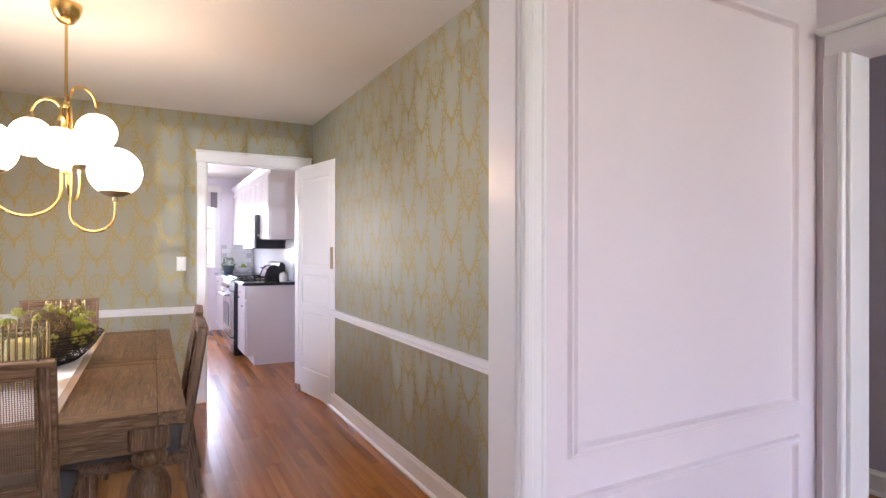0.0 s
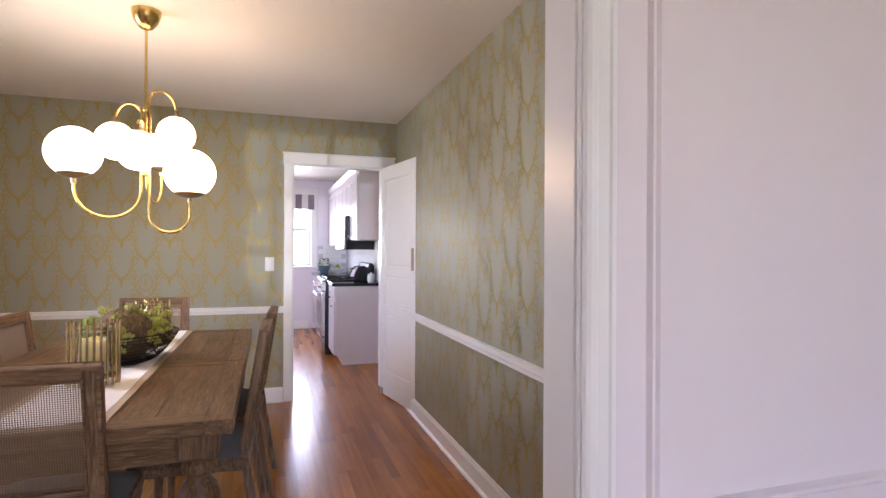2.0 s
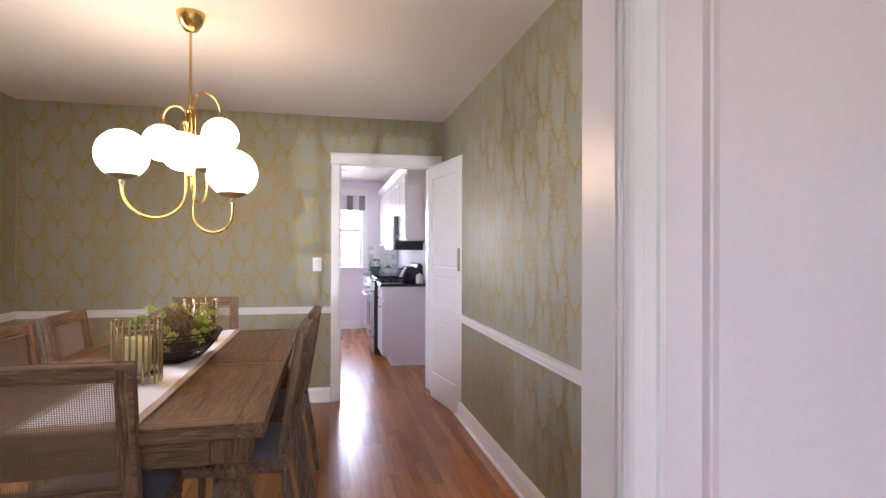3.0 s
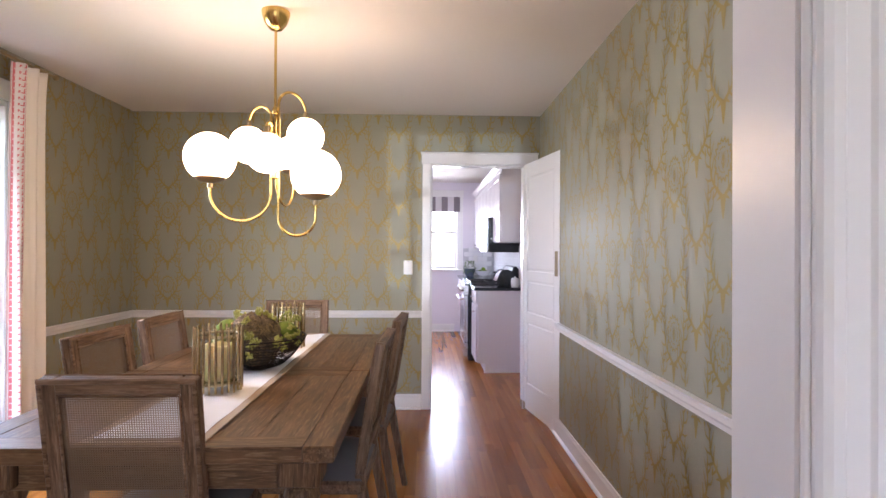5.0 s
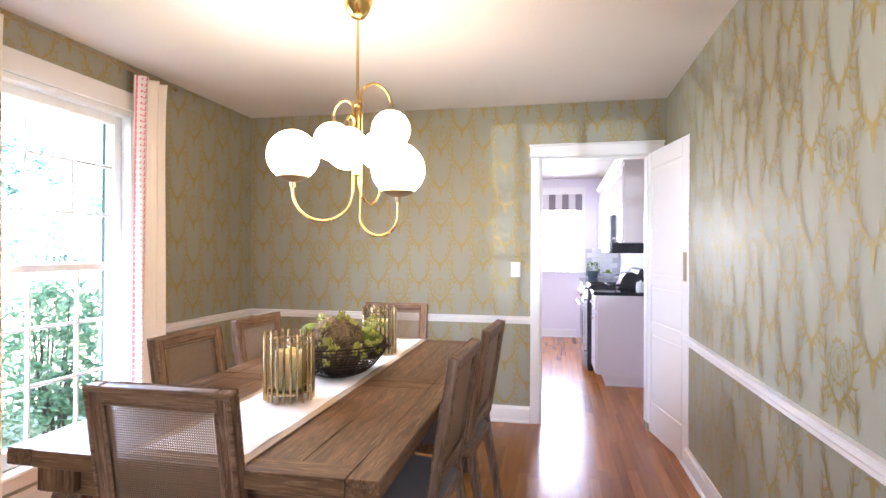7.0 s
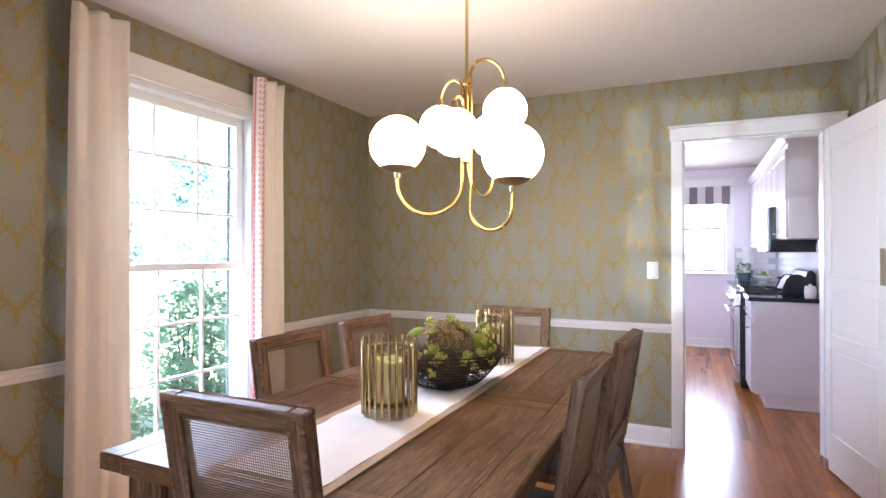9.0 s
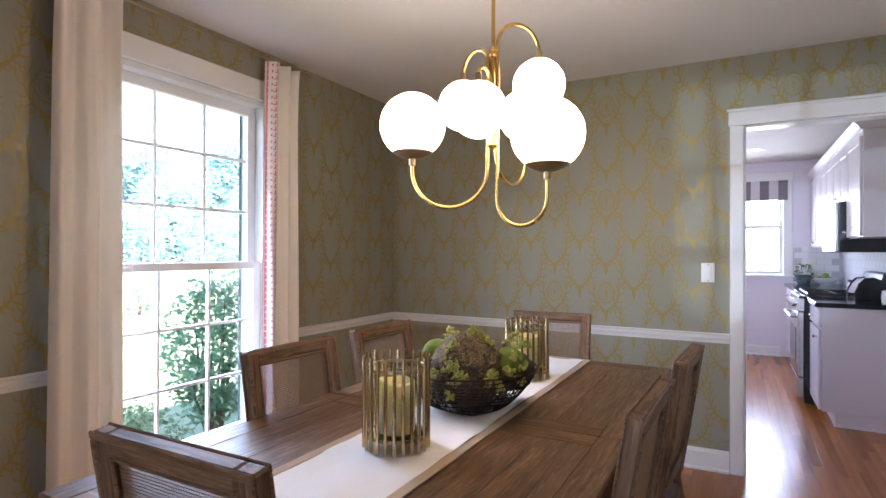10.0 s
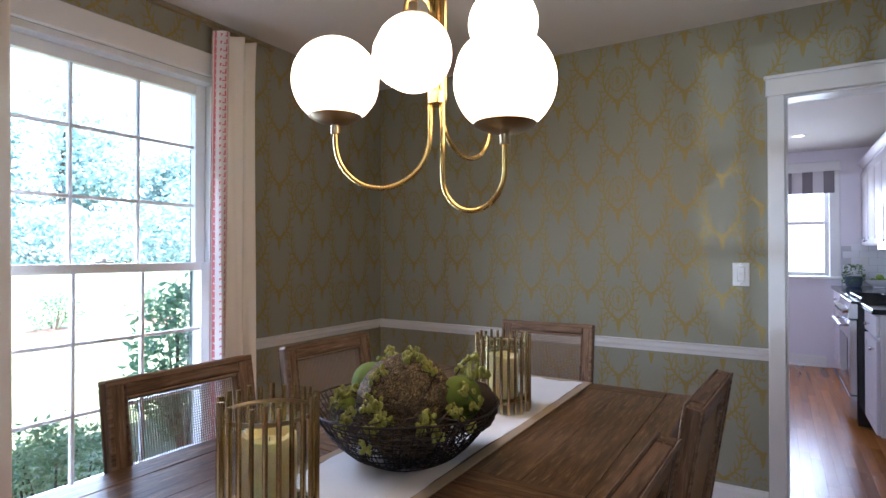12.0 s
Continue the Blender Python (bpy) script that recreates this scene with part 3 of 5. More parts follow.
for sx in (-1, 1):
    for sy in (-1, 1):
        x, y = sx * (hw - ap - 0.02), sy * (hl - ap - 0.02)
        part("leg", Geo().lathe([(r, z * 1.10) for r, z in LEG], 28, (x, y, 0)).box((x - 0.062, y - 0.062, 0.616), (x + 0.062, y + 0.062, TZ - 0.05), 0.006), TABLEWOODZ, dining_table, smooth=True)

# ---------------------------------------------------------------- chairs
def strip_panel(w, z0, z1, pitch, y):
    """Woven cane: thin strands over and under each other, open between."""
    g = Geo()
    t = pitch * 0.18
    k = int(w / pitch)
    for i in range(k + 1):
        x = -w / 2 + w * i / k
        g.box((x - t, y - 0.0008, z0), (x + t, y + 0.0008, z1))
    k = int((z1 - z0) / pitch)
    for i in range(k + 1):
        z = z0 + (z1 - z0) * i / k
        g.box((-w / 2, y - 0.0022, z - t), (w / 2, y - 0.0009, z + t))
    return g


CW = 0.42
LEAN = math.atan2(0.075, 0.48)


def build_chair(m):
    c = thing("dining_chair", m, "weathered oak dining chair with cane back and grey seat", "chair", "chairs round the table")
    back = thing("backrest", pose(0, -0.195, 0.47, 0, 0, 0) @ pose(0, 0, 0, math.degrees(LEAN)), "", "")
    back.parent = c
    hb = 0.497
    s = 0.044
    w = CW / 2
    z0 = 0.055
    mold = Geo()
    for sx in (-1, 1):
        part("stile", Geo().box((sx * w, -0.017, 0.0), (sx * (w - s), 0.017, hb), 0.005), CHAIRWOOD, back)
    part("top_rail", Geo().box((-w + s, -0.017, hb - s), (w - s, 0.017, hb), 0.005), CHAIRWOODX, back)
    part("bottom_rail", Geo().box((-w + s, -0.015, z0), (w - s, 0.015, z0 + 0.05), 0.005), CHAIRWOODX, back)
    iw, ia, ib = w - s, z0 + 0.05, hb - s
    for y in (-0.012, 0.012):
        mold.box((-iw, y - 0.004, ia), (-iw + 0.008, y + 0.004, ib), 0.003).box((iw - 0.008, y - 0.004, ia), (iw, y + 0.004, ib), 0.003)
        mold.box((-iw + 0.008, y - 0.004, ia), (iw - 0.008, y + 0.004, ia + 0.008), 0.003).box((-iw + 0.008, y - 0.004, ib - 0.008), (iw - 0.008, y + 0.004, ib), 0.003)
    o = w + 0.001
    for y in (-0.018, 0.018):
        mold.box((-o, y - 0.003, hb - 0.014), (o, y + 0.003, hb + 0.002), 0.003)
        for sx in (-1, 1):
            mold.box((sx * o, y - 0.003, z0 - 0.03), (sx * (o - 0.013), y + 0.003, hb - 0.014), 0.003)
    part("moulding", mold, CHAIRWOODX, back)
    part("cane_panel", strip_panel(2 * iw - 0.008, ia + 0.004, ib - 0.004, 0.0066, 0.0), CANE, back, "woven natural cane")["kind"] = "stuff"
    # seat
    part("seat_frame", Geo().box((-0.225, -0.215, 0.40), (0.225, 0.235, 0.452), 0.012), CHAIRWOODX, c)
    g = Geo()
    n = 9
    for j in range(n):
        for i in range(n):
            u, v = -1 + 2 * i / (n - 1), -1 + 2 * j / (n - 1)
            g.v.append((u * 0.218, 0.012 + v * 0.218, 0.452 + 0.052 * (1 - u ** 8) * (1 - v ** 8) * (1 - 0.25 * (u * u + v * v))))
    for j in range(n - 1):
        for i in range(n - 1):
            k = j * n + i
            g.f.append((k, k + 1, k + n + 1, k + n))
    part("seat_cushion", g, SEATCLOTH, c, "grey linen cushion", True)
    FL = [(0.012, 0.0), (0.016, 0.008), (0.013, 0.02), (0.017, 0.06), (0.022, 0.30), (0.024, 0.325), (0.018, 0.335), (0.026, 0.345), (0.026, 0.358), (0.02, 0.366)]
    for sx in (-1, 1):
        part("leg", Geo().lathe(FL, 14, (sx * 0.195, 0.205, 0)).box((sx * 0.195 - 0.026, 0.179, 0.366), (sx * 0.195 + 0.026, 0.231, 0.452), 0.005), CHAIRWOOD, c, smooth=True)
        x = sx * (CW / 2 - 0.02)
        part("leg", Geo().prism([(-0.290, 0), (-0.262, 0), (-0.195, 0.34), (-0.178, 0.47), (-0.212, 0.47), (-0.232, 0.34)], "x", x - 0.019, x + 0.019), CHAIRWOOD, c)
    return c


OFF = 0.27
chair = build_chair(pose(-0.277, 1.977 + OFF, 0))
copy_thing(chair, pose(-0.841 + OFF, 2.833, 0, 0, 0, -91))
copy_thing(chair, pose(-0.846 + OFF, 3.40, 0, 0, 0, -90.5))
copy_thing(chair, pose(-0.342 + 0.016, 4.29 - OFF, 0, 0, 0, 183))
copy_thing(chair, pose(0.385 - OFF, 2.735, 0, 0, 0, 88))
copy_thing(chair, pose(0.418 - OFF, 3.37, 0, 0, 0, 86.5))

# ---------------------------------------------------------------- chandelier
CX, CY = -0.172, 3.085
chandelier = thing("chandelier", pose(CX, CY, 0), "brass chandelier with six lit opal glass globes", "chandelier")
part("canopy", Geo().lathe([(0.012, 2.348), (0.030, 2.356), (0.052, 2.385), (0.064, 2.42), (0.066, 2.4395)], 32), BRASS, chandelier, smooth=True)
part("stem", Geo().tube([(0, 0, 1.66), (0, 0, 2.36)], 0.0065, 12), BRASS, chandelier)
part("hub", Geo().lathe([(0.020, 1.645), (0.024, 1.648), (0.024, 1.676), (0.020, 1.679)], 24), BRASS, chandelier, smooth=True)
part("collar", Geo().lathe([(0.012, 1.955), (0.014, 1.958), (0.014, 1.975), (0.010, 1.985)], 20), BRASS, chandelier, smooth=True)


def arc(cx, cz, rx, rz, a0, a1, n=18):
    return [(cx + rx * math.cos(radians(a0 + (a1 - a0) * i / n)), cz + rz * math.sin(radians(a0 + (a1 - a0) * i / n))) for i in range(n + 1)]


def lower_arm(gx, gy, gz, r, bottom):
    """An arm that drops from the hub, swings out and carries a globe from below."""
    d = math.hypot(gx, gy)
    ux, uy = gx / d, gy / d
    q = 0.018
    cup = gz - r
    rz = (d - q) / 2 * 0.98
    turn = bottom + rz
    line = [(q, 1.96), (q, turn + 0.02)] + arc((d + q) / 2, turn, (d - q) / 2, rz, 180, 360) + [(d, cup - 0.012)]
    if line[-1][1] < turn:
        line[-1] = (d, turn + 0.012)
    arm = part("arm", Geo().tube([(ux * a, uy * a, z) for a, z in line], 0.0065, 10), BRASS, chandelier, smooth=True)
    bowl = [((r + 0.003) * math.sin(radians(a)), r - (r + 0.003) * math.cos(radians(a))) for a in (6, 12, 18, 24, 30, 37)]
    part("cup", Geo().lathe([(0.010, -0.026), (0.012, -0.024), (0.012, -0.004)] + bowl + [((r - 0.004) * math.sin(radians(37)), r - (r - 0.004) * math.cos(radians(37)))], 32, (gx, gy, cup), False), DARKBRASS, arm, "bowl-shaped brass cup", True)
    part("globe", Geo().ball((gx, gy, gz), r, 40, 24), GLOBE, arm, "lit opal glass globe", True)


def upper_arm(gx, gy, gz, r):
    """An arm that rises from the hub, arches over and carries a globe from above."""
    d = math.hypot(gx, gy)
    ux, uy = gx / d, gy / d
    q = 0.018
    rz = (d - q) / 2
    cap = gz + r
    line = [(q, 1.66), (q, cap + 0.018)] + arc((d + q) / 2, cap + 0.022, (d - q) / 2, rz, 180, 0) + [(d, cap + 0.01)]
    arm = part("arm", Geo().tube([(ux * a, uy * a, z) for a, z in line], 0.0065, 10), BRASS, chandelier, smooth=True)
    dome = [((r + 0.003) * math.sin(radians(a)), (r + 0.003) * math.cos(radians(a)) - r) for a in (26, 20, 14, 8)]
    part("cap", Geo().lathe([((r - 0.004) * math.sin(radians(26)), (r - 0.004) * math.cos(radians(26)) - r)] + dome + [(0.011, 0.006), (0.011, 0.028), (0.0, 0.03)], 28, (gx, gy, cap), False), DARKBRASS, arm, "flat brass cap", True)
    part("globe", Geo().ball((gx, gy, gz), r, 40, 24), GLOBE, arm, "lit opal glass globe", True)


lower_arm(-0.276, -0.070, 1.732, 0.115, 1.442)
lower_arm(0.200, -0.030, 1.663, 0.117, 1.375)
lower_arm(0.03, 0.24, 1.80, 0.10, 1.53)
upper_arm(-0.018, -0.080, 1.754, 0.093)
upper_arm(-0.142, 0.06, 1.815, 0.09)
upper_arm(0.110, 0.152, 1.880, 0.092)

# ---------------------------------------------------------------- curtains and rod
ROD = (XW + 0.085, 2.375)
curtain_rod = thing("curtain_rod", pose(ROD[0], 0, ROD[1]), "slim antique brass curtain rod with ball finials", "curtain rod")
part("rod", Geo().tube([(0, 2.38, 0), (0, 3.935, 0)], 0.008, 12), DARKBRASS, curtain_rod, smooth=True)
for y in (2.375, 3.942):
    part("finial", Geo().ball((0, y, 0), 0.018, 18, 12), DARKBRASS, curtain_rod, smooth=True)
for y in (2.45, 3.85):
    part("bracket", Geo().tube([(-0.08, y, 0.0), (0, y, 0.0)], 0.006, 8).tube([(-0.084, y, 0), (-0.075, y, 0)], 0.02, 14), DARKBRASS, curtain_rod, smooth=True)
for y in (2.52, 2.585, 2.65, 2.71, 2.755, 3.60, 3.66, 3.715, 3.77, 3.80):
    ring = [(0.016 * math.cos(a), y, -0.006 + 0.016 * math.sin(a)) for a in [2 * math.pi * i / 16 for i in range(17)]]
    part("ring", Geo().tube(ring, 0.0022, 6, False), DARKBRASS, curtain_rod, smooth=True)


def drape(m, width, height, folds, depth, label, pinch=0.9, band=None, ph=0.0):
    """A hanging curtain: folds that are pinched at the head and loosen to the hem; band is a coloured trim on one edge."""
    c = thing("curtain", m, label, "curtain", "window curtains")
    nx, nz = 110, 60

    def at(u, v, off=0.0):
        # u across 0..1, v down 0..1
        spread = pinch + (1 - pinch) * v
        y = (u - 0.5) * width * spread
        k = depth * (0.55 + 0.45 * v)
        x = k * math.sin(u * folds * 2 * math.pi + ph + 0.5 * math.sin(v * 2.5 + ph)) + 0.22 * k * math.sin(u * folds * 4.6 * math.pi + 1.3 * ph - 1.5 * v)
        x += 0.020 * math.exp(-v * 14) * abs(math.cos(u * folds * math.pi + ph)) ** 3
        return (x + off, y, -v * height)

    u0, u1 = 0.0, 1.0
    if band:
        u0 = band
        g = Geo()
        n = 6
        vs = [at(band * i / n, j / nz) for j in range(nz + 1) for i in range(n + 1)]
        g.add(vs, [(j * (n + 1) + i, j * (n + 1) + i + 1, (j + 1) * (n + 1) + i + 1, (j + 1) * (n + 1) + i) for j in range(nz) for i in range(n)])
        b = part("trim_band", g, TRIMWHITE, c, "white band with coral greek key", True)
        # greek key: a line of right-angled hooks
        key = Geo()
        step = 0.036
        hook = [(0.14, 0.0, 0.86, 0.16), (0.75, 0.16, 0.86, 0.74), (0.40, 0.58, 0.75, 0.74), (0.40, 0.36, 0.51, 0.58), (0.14, 0.16, 0.25, 1.0)]
        edge = [(-0.02, 0.0, 0.04, 1.0), (0.96, 0.0, 1.02, 1.0)]
        for k in range(int(height / step)):
            for a0, b0, a1, b1 in hook + edge:
                pts = []
                for a, bb in ((a0, b0), (a1, b0), (a1, b1), (a0, b1)):
                    x, y, z = at(band * min(max(a, 0), 1), (k + bb) * step / height)
                    pts.append((x + 0.002, y, z))
                key.add(pts, [(0, 1, 2, 3)])
        part("greek_key", key, RED, b, "coral red greek key pattern")
    vs = [at(u0 + (u1 - u0) * i / nx, j / nz) for j in range(nz + 1) for i in range(nx + 1)]
    g = Geo().add(vs, [(j * (nx + 1) + i, j * (nx + 1) + i + 1, (j + 1) * (nx + 1) + i + 1, (j + 1) * (nx + 1) + i) for j in range(nz) for i in range(nx)])
    p = part("panel", g, CURTAIN, c, "", True)
    s = p.modifiers.new("thickness", "SOLIDIFY")
    s.thickness, s.offset = 0.003, -1.0
    return c


drape(pose(ROD[0] + 0.012, 2.632, ROD[1] - 0.018), 0.285, 2.33, 2.3, 0.030, "cream linen curtain hanging beside the window", 0.86, None, -0.3)
drape(pose(ROD[0] + 0.010, 3.697, ROD[1] - 0.018), 0.235, 2.33, 2.4, 0.034, "cream linen curtain with coral greek key edge", 0.92, 0.25, -1.3)

# ---------------------------------------------------------------- swing door, open against the wall
door_1 = thing("door_1", pose(1.360, 5.03, 0.012, 0, 0, -90 + 10.3), "white two-panel swing door standing open", "door", "", "structure")
DW, DT, DHH = 0.735, 0.036, 2.02
g = Geo()
g.box((0, 0, 0), (0.10, DT, DHH), 0.004).box((DW - 0.10, 0, 0), (DW, DT, DHH), 0.004)
for a, b in ((0, 0.22), (0.72, 0.80), (1.06, 1.14), (1.90, DHH)):
    g.box((0.10, 0.0, a), (DW - 0.10, DT, b), 0.003)
part("leaf_frame", g, TRIM, door_1)
for a, b in ((0.22, 0.72), (0.80, 1.06), (1.14, 1.90)):
    part("panel", Geo().box((0.10, 0.010, a), (DW - 0.10, DT - 0.010, b)).box((0.115, 0.006, a + 0.015), (DW - 0.115, DT - 0.006, b - 0.015), 0.004), TRIM, door_1)
for y, s in ((0, -1), (DT, 1)):
    part("push_plate", Geo().box((DW - 0.075, y, 1.12), (DW - 0.025, y + s * 0.003, 1.30), 0.001), DARKBRASS, door_1, "tarnished metal push plate")
part("floor_hinge", Geo().box((-0.012, -0.006, -0.008), (0.07, DT + 0.006, 0.055), 0.004).tube([(-0.02, 0.0, 0.005), (-0.02, 0.0, 0.05)], 0.012, 12), DARKBRASS, door_1, "worn metal pivot hinge", True)

# ---------------------------------------------------------------- light switch
switch = thing("light_switch", pose(0.40, YN, 1.172), "white dimmer light switch on the wallpaper", "switch")
part("cover_plate", Geo().box((-0.037, -0.006, -0.058), (0.037, 0, 0.058), 0.003), PLASTIC, switch)
part("rocker", Geo().box((-0.017, -0.009, -0.034), (0.017, -0.005, 0.034), 0.002).box((-0.008, -0.014, 0.004), (0.008, -0.008, 0.012), 0.001), PLASTIC, switch)
for z in (-0.047, 0.047):
    part("screw", Geo().tube([(0, -0.0072, z), (0, -0.0055, z)], 0.0035, 10), STEEL, switch)

# ---------------------------------------------------------------- table runner
runner = thing("table_runner", pose(-0.257, 3.07, TZ + 0.0015), "ivory linen table runner with tan braided border", "table runner")


def sheet(x0, x1, y0, y1, nx, ny, lift, h=0.0):
    g = Geo()
    for j in range(ny + 1):
        for i in range(nx + 1):
            x, y = x0 + (x1 - x0) * i / nx, y0 + (y1 - y0) * j / ny
            w = noise.noise(Vector((x * 5, y * 3, 1.7))) + 0.5 * noise.noise(Vector((x * 14, y * 9, 4.0)))
            g.v.append((x, y, h + lift * max(0.0, w + 0.35)))
    g.f = [(j * (nx + 1) + i, j * (nx + 1) + i + 1, (j + 1) * (nx + 1) + i + 1, (j + 1) * (nx + 1) + i) for j in range(ny) for i in range(nx)]
    return g


part("cloth", sheet(-0.150, 0.150, -1.0, 1.0, 40, 200, 0.0105, 0.0012), LINEN, runner, "", True)
for sx in (-1, 1):
    part("border", Geo().box((sx * 0.148, -1.03, 0), (sx * 0.178, 1.03, 0.0038), 0.0015), TAN, runner, "tan braided border")
    part("border", Geo().box((-0.148, sx * 1.0, 0), (0.148, sx * 1.03, 0.0038), 0.0015), TAN, runner, "tan braided border")

# ---------------------------------------------------------------- candle lanterns
def build_lantern(m):
    c = thing("candle_lantern", m, "round champagne-metal slatted lantern with an ivory candle", "candle holder", "lanterns on the table")
    n, r, hh = 24, 0.088, 0.245
    bar = Geo().tube([(r, 0, 0), (r, 0, hh)], 0.0047, 8).mesh("bar", PEWTER, True)
    for k in range(n):
        dz = 0.012 if k % 2 else 0.0
        part("bar", bar, PEWTER, c, at=pose(0, 0, dz * 0.4, 0, 0, 360 * k / n))
    for z in (0.035, 0.215):
        part("hoop", Geo().lathe([(r - 0.006, z), (r - 0.0035, z - 0.004), (r - 0.0035, z + 0.004), (r - 0.006, z + 0.004), (r - 0.009, z), (r - 0.006, z - 0.004)], 36, (0, 0, 0), False), DARKBRASS, c, smooth=True)
    part("floor_plate", Geo().lathe([(0.0, 0.030), (r - 0.006, 0.030), (r - 0.006, 0.034), (0.0, 0.034)], 36, (0, 0, 0), False), PEWTER, c)
    gl = part("glass_cylinder", Geo().lathe([(0.0, 0.0345), (0.070, 0.0345), (0.072, 0.038), (0.072, 0.212), (0.069, 0.212), (0.069, 0.040), (0.0, 0.040)], 36, (0, 0, 0), False), CLEAR, c, "clear glass cylinder", True)
    gl.visible_shadow = False
    g = Geo()
    n, rows = 28, [(0.0, 0.041), (0.049, 0.041), (0.051, 0.045), (0.051, 0.155), (0.050, 0.176), (0.044, 0.180), (0.036, 0.160), (0.0, 0.154)]
    for rr, z in rows:
        for k in range(n):
            w = 2 * math.pi * k / n
            dz = 0.012 * noise.noise(Vector((math.cos(w), math.sin(w), 2.2))) if z > 0.16 else 0
            g.v.append((rr * math.cos(w), rr * math.sin(w), z + dz))
    g.f = [(i * n + k, i * n + (k + 1) % n, (i + 1) * n + (k + 1) % n, (i + 1) * n + k) for i in range(len(rows) - 1) for k in range(n)]
    candle = part("candle", g, WAX, c, "ivory pillar candle with melted rim", True)
    part("wick", Geo().tube([(0, 0, 0.155), (0.002, 0, 0.168)], 0.0012, 6), BLACK, candle)
    return c


lantern = build_lantern(pose(-0.262, 2.635, TZ + 0.006))
copy_thing(lantern, pose(-0.228, 3.585, TZ + 0.006, 0, 0, 7))

# ---------------------------------------------------------------- wire bowl with bark, moss and berries
WIRE = metal("rusty_dark_wire", (0.055, 0.045, 0.04), 0.55)
BARK, n_, l_, b_ = material("cork_bark")
v_ = coords(n_, l_, (1, 1, 1))
vo = n_.new("ShaderNodeTexVoronoi")
vo.feature = "DISTANCE_TO_EDGE"
vo.inputs["Scale"].default_value = 150.0
warp = mix(n_, l_, 0.08, v_, noise_tex(n_, l_, v_, 30, 4), "ADD")
l_.new(warp, vo.inputs["Vector"])
plates = ramp(n_, l_, vo.outputs["Distance"], [(0.0, (0.02, 0.014, 0.009)), (0.10, (0.15, 0.10, 0.045)), (0.45, (0.46, 0.32, 0.135))])
l_.new(mix(n_, l_, ramp(n_, l_, noise_tex(n_, l_, v_, 18, 4), [(0.45, (0, 0, 0)), (0.75, (0.8, 0.8, 0.8))]), plates, (0.05, 0.036, 0.024)), b_.inputs["Base Color"])
b_.inputs["Roughness"].default_value = 0.9
bump(n_, l_, b_, vo.outputs["Distance"], 0.9, 0.004)
MOSS = painted("green_moss", (0.17, 0.225, 0.025), 0.95, 0.5, 1.0, 240)
BERRY = painted("yellow_green_berries", (0.36, 0.35, 0.055), 0.6, 0.35, 0.4, 120)
TWIG = painted("brown_twig", (0.07, 0.048, 0.032), 0.8, 0.4, 0.3, 90)
bowl_at = Vector((-0.252, 3.062, TZ + 0.0065))
wire_bowl = thing("wire_bowl", Matrix.Translation(bowl_at), "dark wire mesh bowl on the table runner", "bowl")


def bowl_r(z):
    return 0.085 + 0.150 * (max(z, 0) / 0.142) ** 0.54


rnd = random.Random(11)
for k in range(11):
    z = 0.002 + 0.140 * k / 10
    ring = [((bowl_r(z) + 0.002 * math.sin(5 * a + k)) * math.cos(a), (bowl_r(z) + 0.002 * math.sin(5 * a + k)) * math.sin(a), z + 0.0025 * math.sin(3 * a + k)) for a in [2 * math.pi * i / 48 for i in range(49)]]
    part("hoop", Geo().tube(ring, 0.0016 if k < 10 else 0.003, 5, False), WIRE, wire_bowl)
wires = Geo()
for k in range(64):
    a = 2 * math.pi * (k + rnd.random() * 0.4) / 64
    wires.tube([(bowl_r(z) * math.cos(a + 0.06 * z / 0.1), bowl_r(z) * math.sin(a + 0.06 * z / 0.1), z) for z in [0.142 * i / 7 for i in range(8)]], 0.0014, 4)
tagged(part("upright_wires", wires, WIRE, wire_bowl), "many thin upright wires", kind="stuff")
base = Geo()
for k in range(-6, 7):
    w = math.sqrt(max(0.0, 0.085 ** 2 - (k * 0.012) ** 2))
    base.tube([(k * 0.012, -w, 0.002), (k * 0.012, w, 0.002)], 0.0014, 4).tube([(-w, k * 0.012, 0.002), (w, k * 0.012, 0.002)], 0.0014, 4)
tagged(part("base_mesh", base, WIRE, wire_bowl), "wire mesh floor", kind="stuff")


def bowl_thing(name, label, category, geo, mat, group="", smooth=True):
    return tagged(part(name, geo, mat, None, "", smooth, Matrix.Translation(bowl_at)), label, category, group)


def rough_ball(r, rough, seed, n=72, m=44, flat=1.0):
    g = Geo()
    g.ball((0, 0, 0), r, n, m, 0, flat)
    out = []
    for p in g.v:
        p = Vector(p)
        d = p.normalized()
        crack = abs(noise.noise(d * 7 + Vector((seed, 0, 0)))) * 0.8 + abs(noise.noise(d * 17 + Vector((0, seed, 0)))) * 0.5
        out.append(tuple(p * (1 + rough * (0.6 - crack))))
    g.v = out
    return g


def shifted(g, d):
    g.v = [(x + d[0], y + d[1], z + d[2]) for x, y, z in g.v]
    return g


bowl_thing("bark_ball", "ball of cracked cork bark in the wire bowl", "decor ball", shifted(rough_ball(0.116, 0.2, 3.0), (0.0, 0.0, 0.130)), BARK)
vine = Geo()
rnd = random.Random(31)
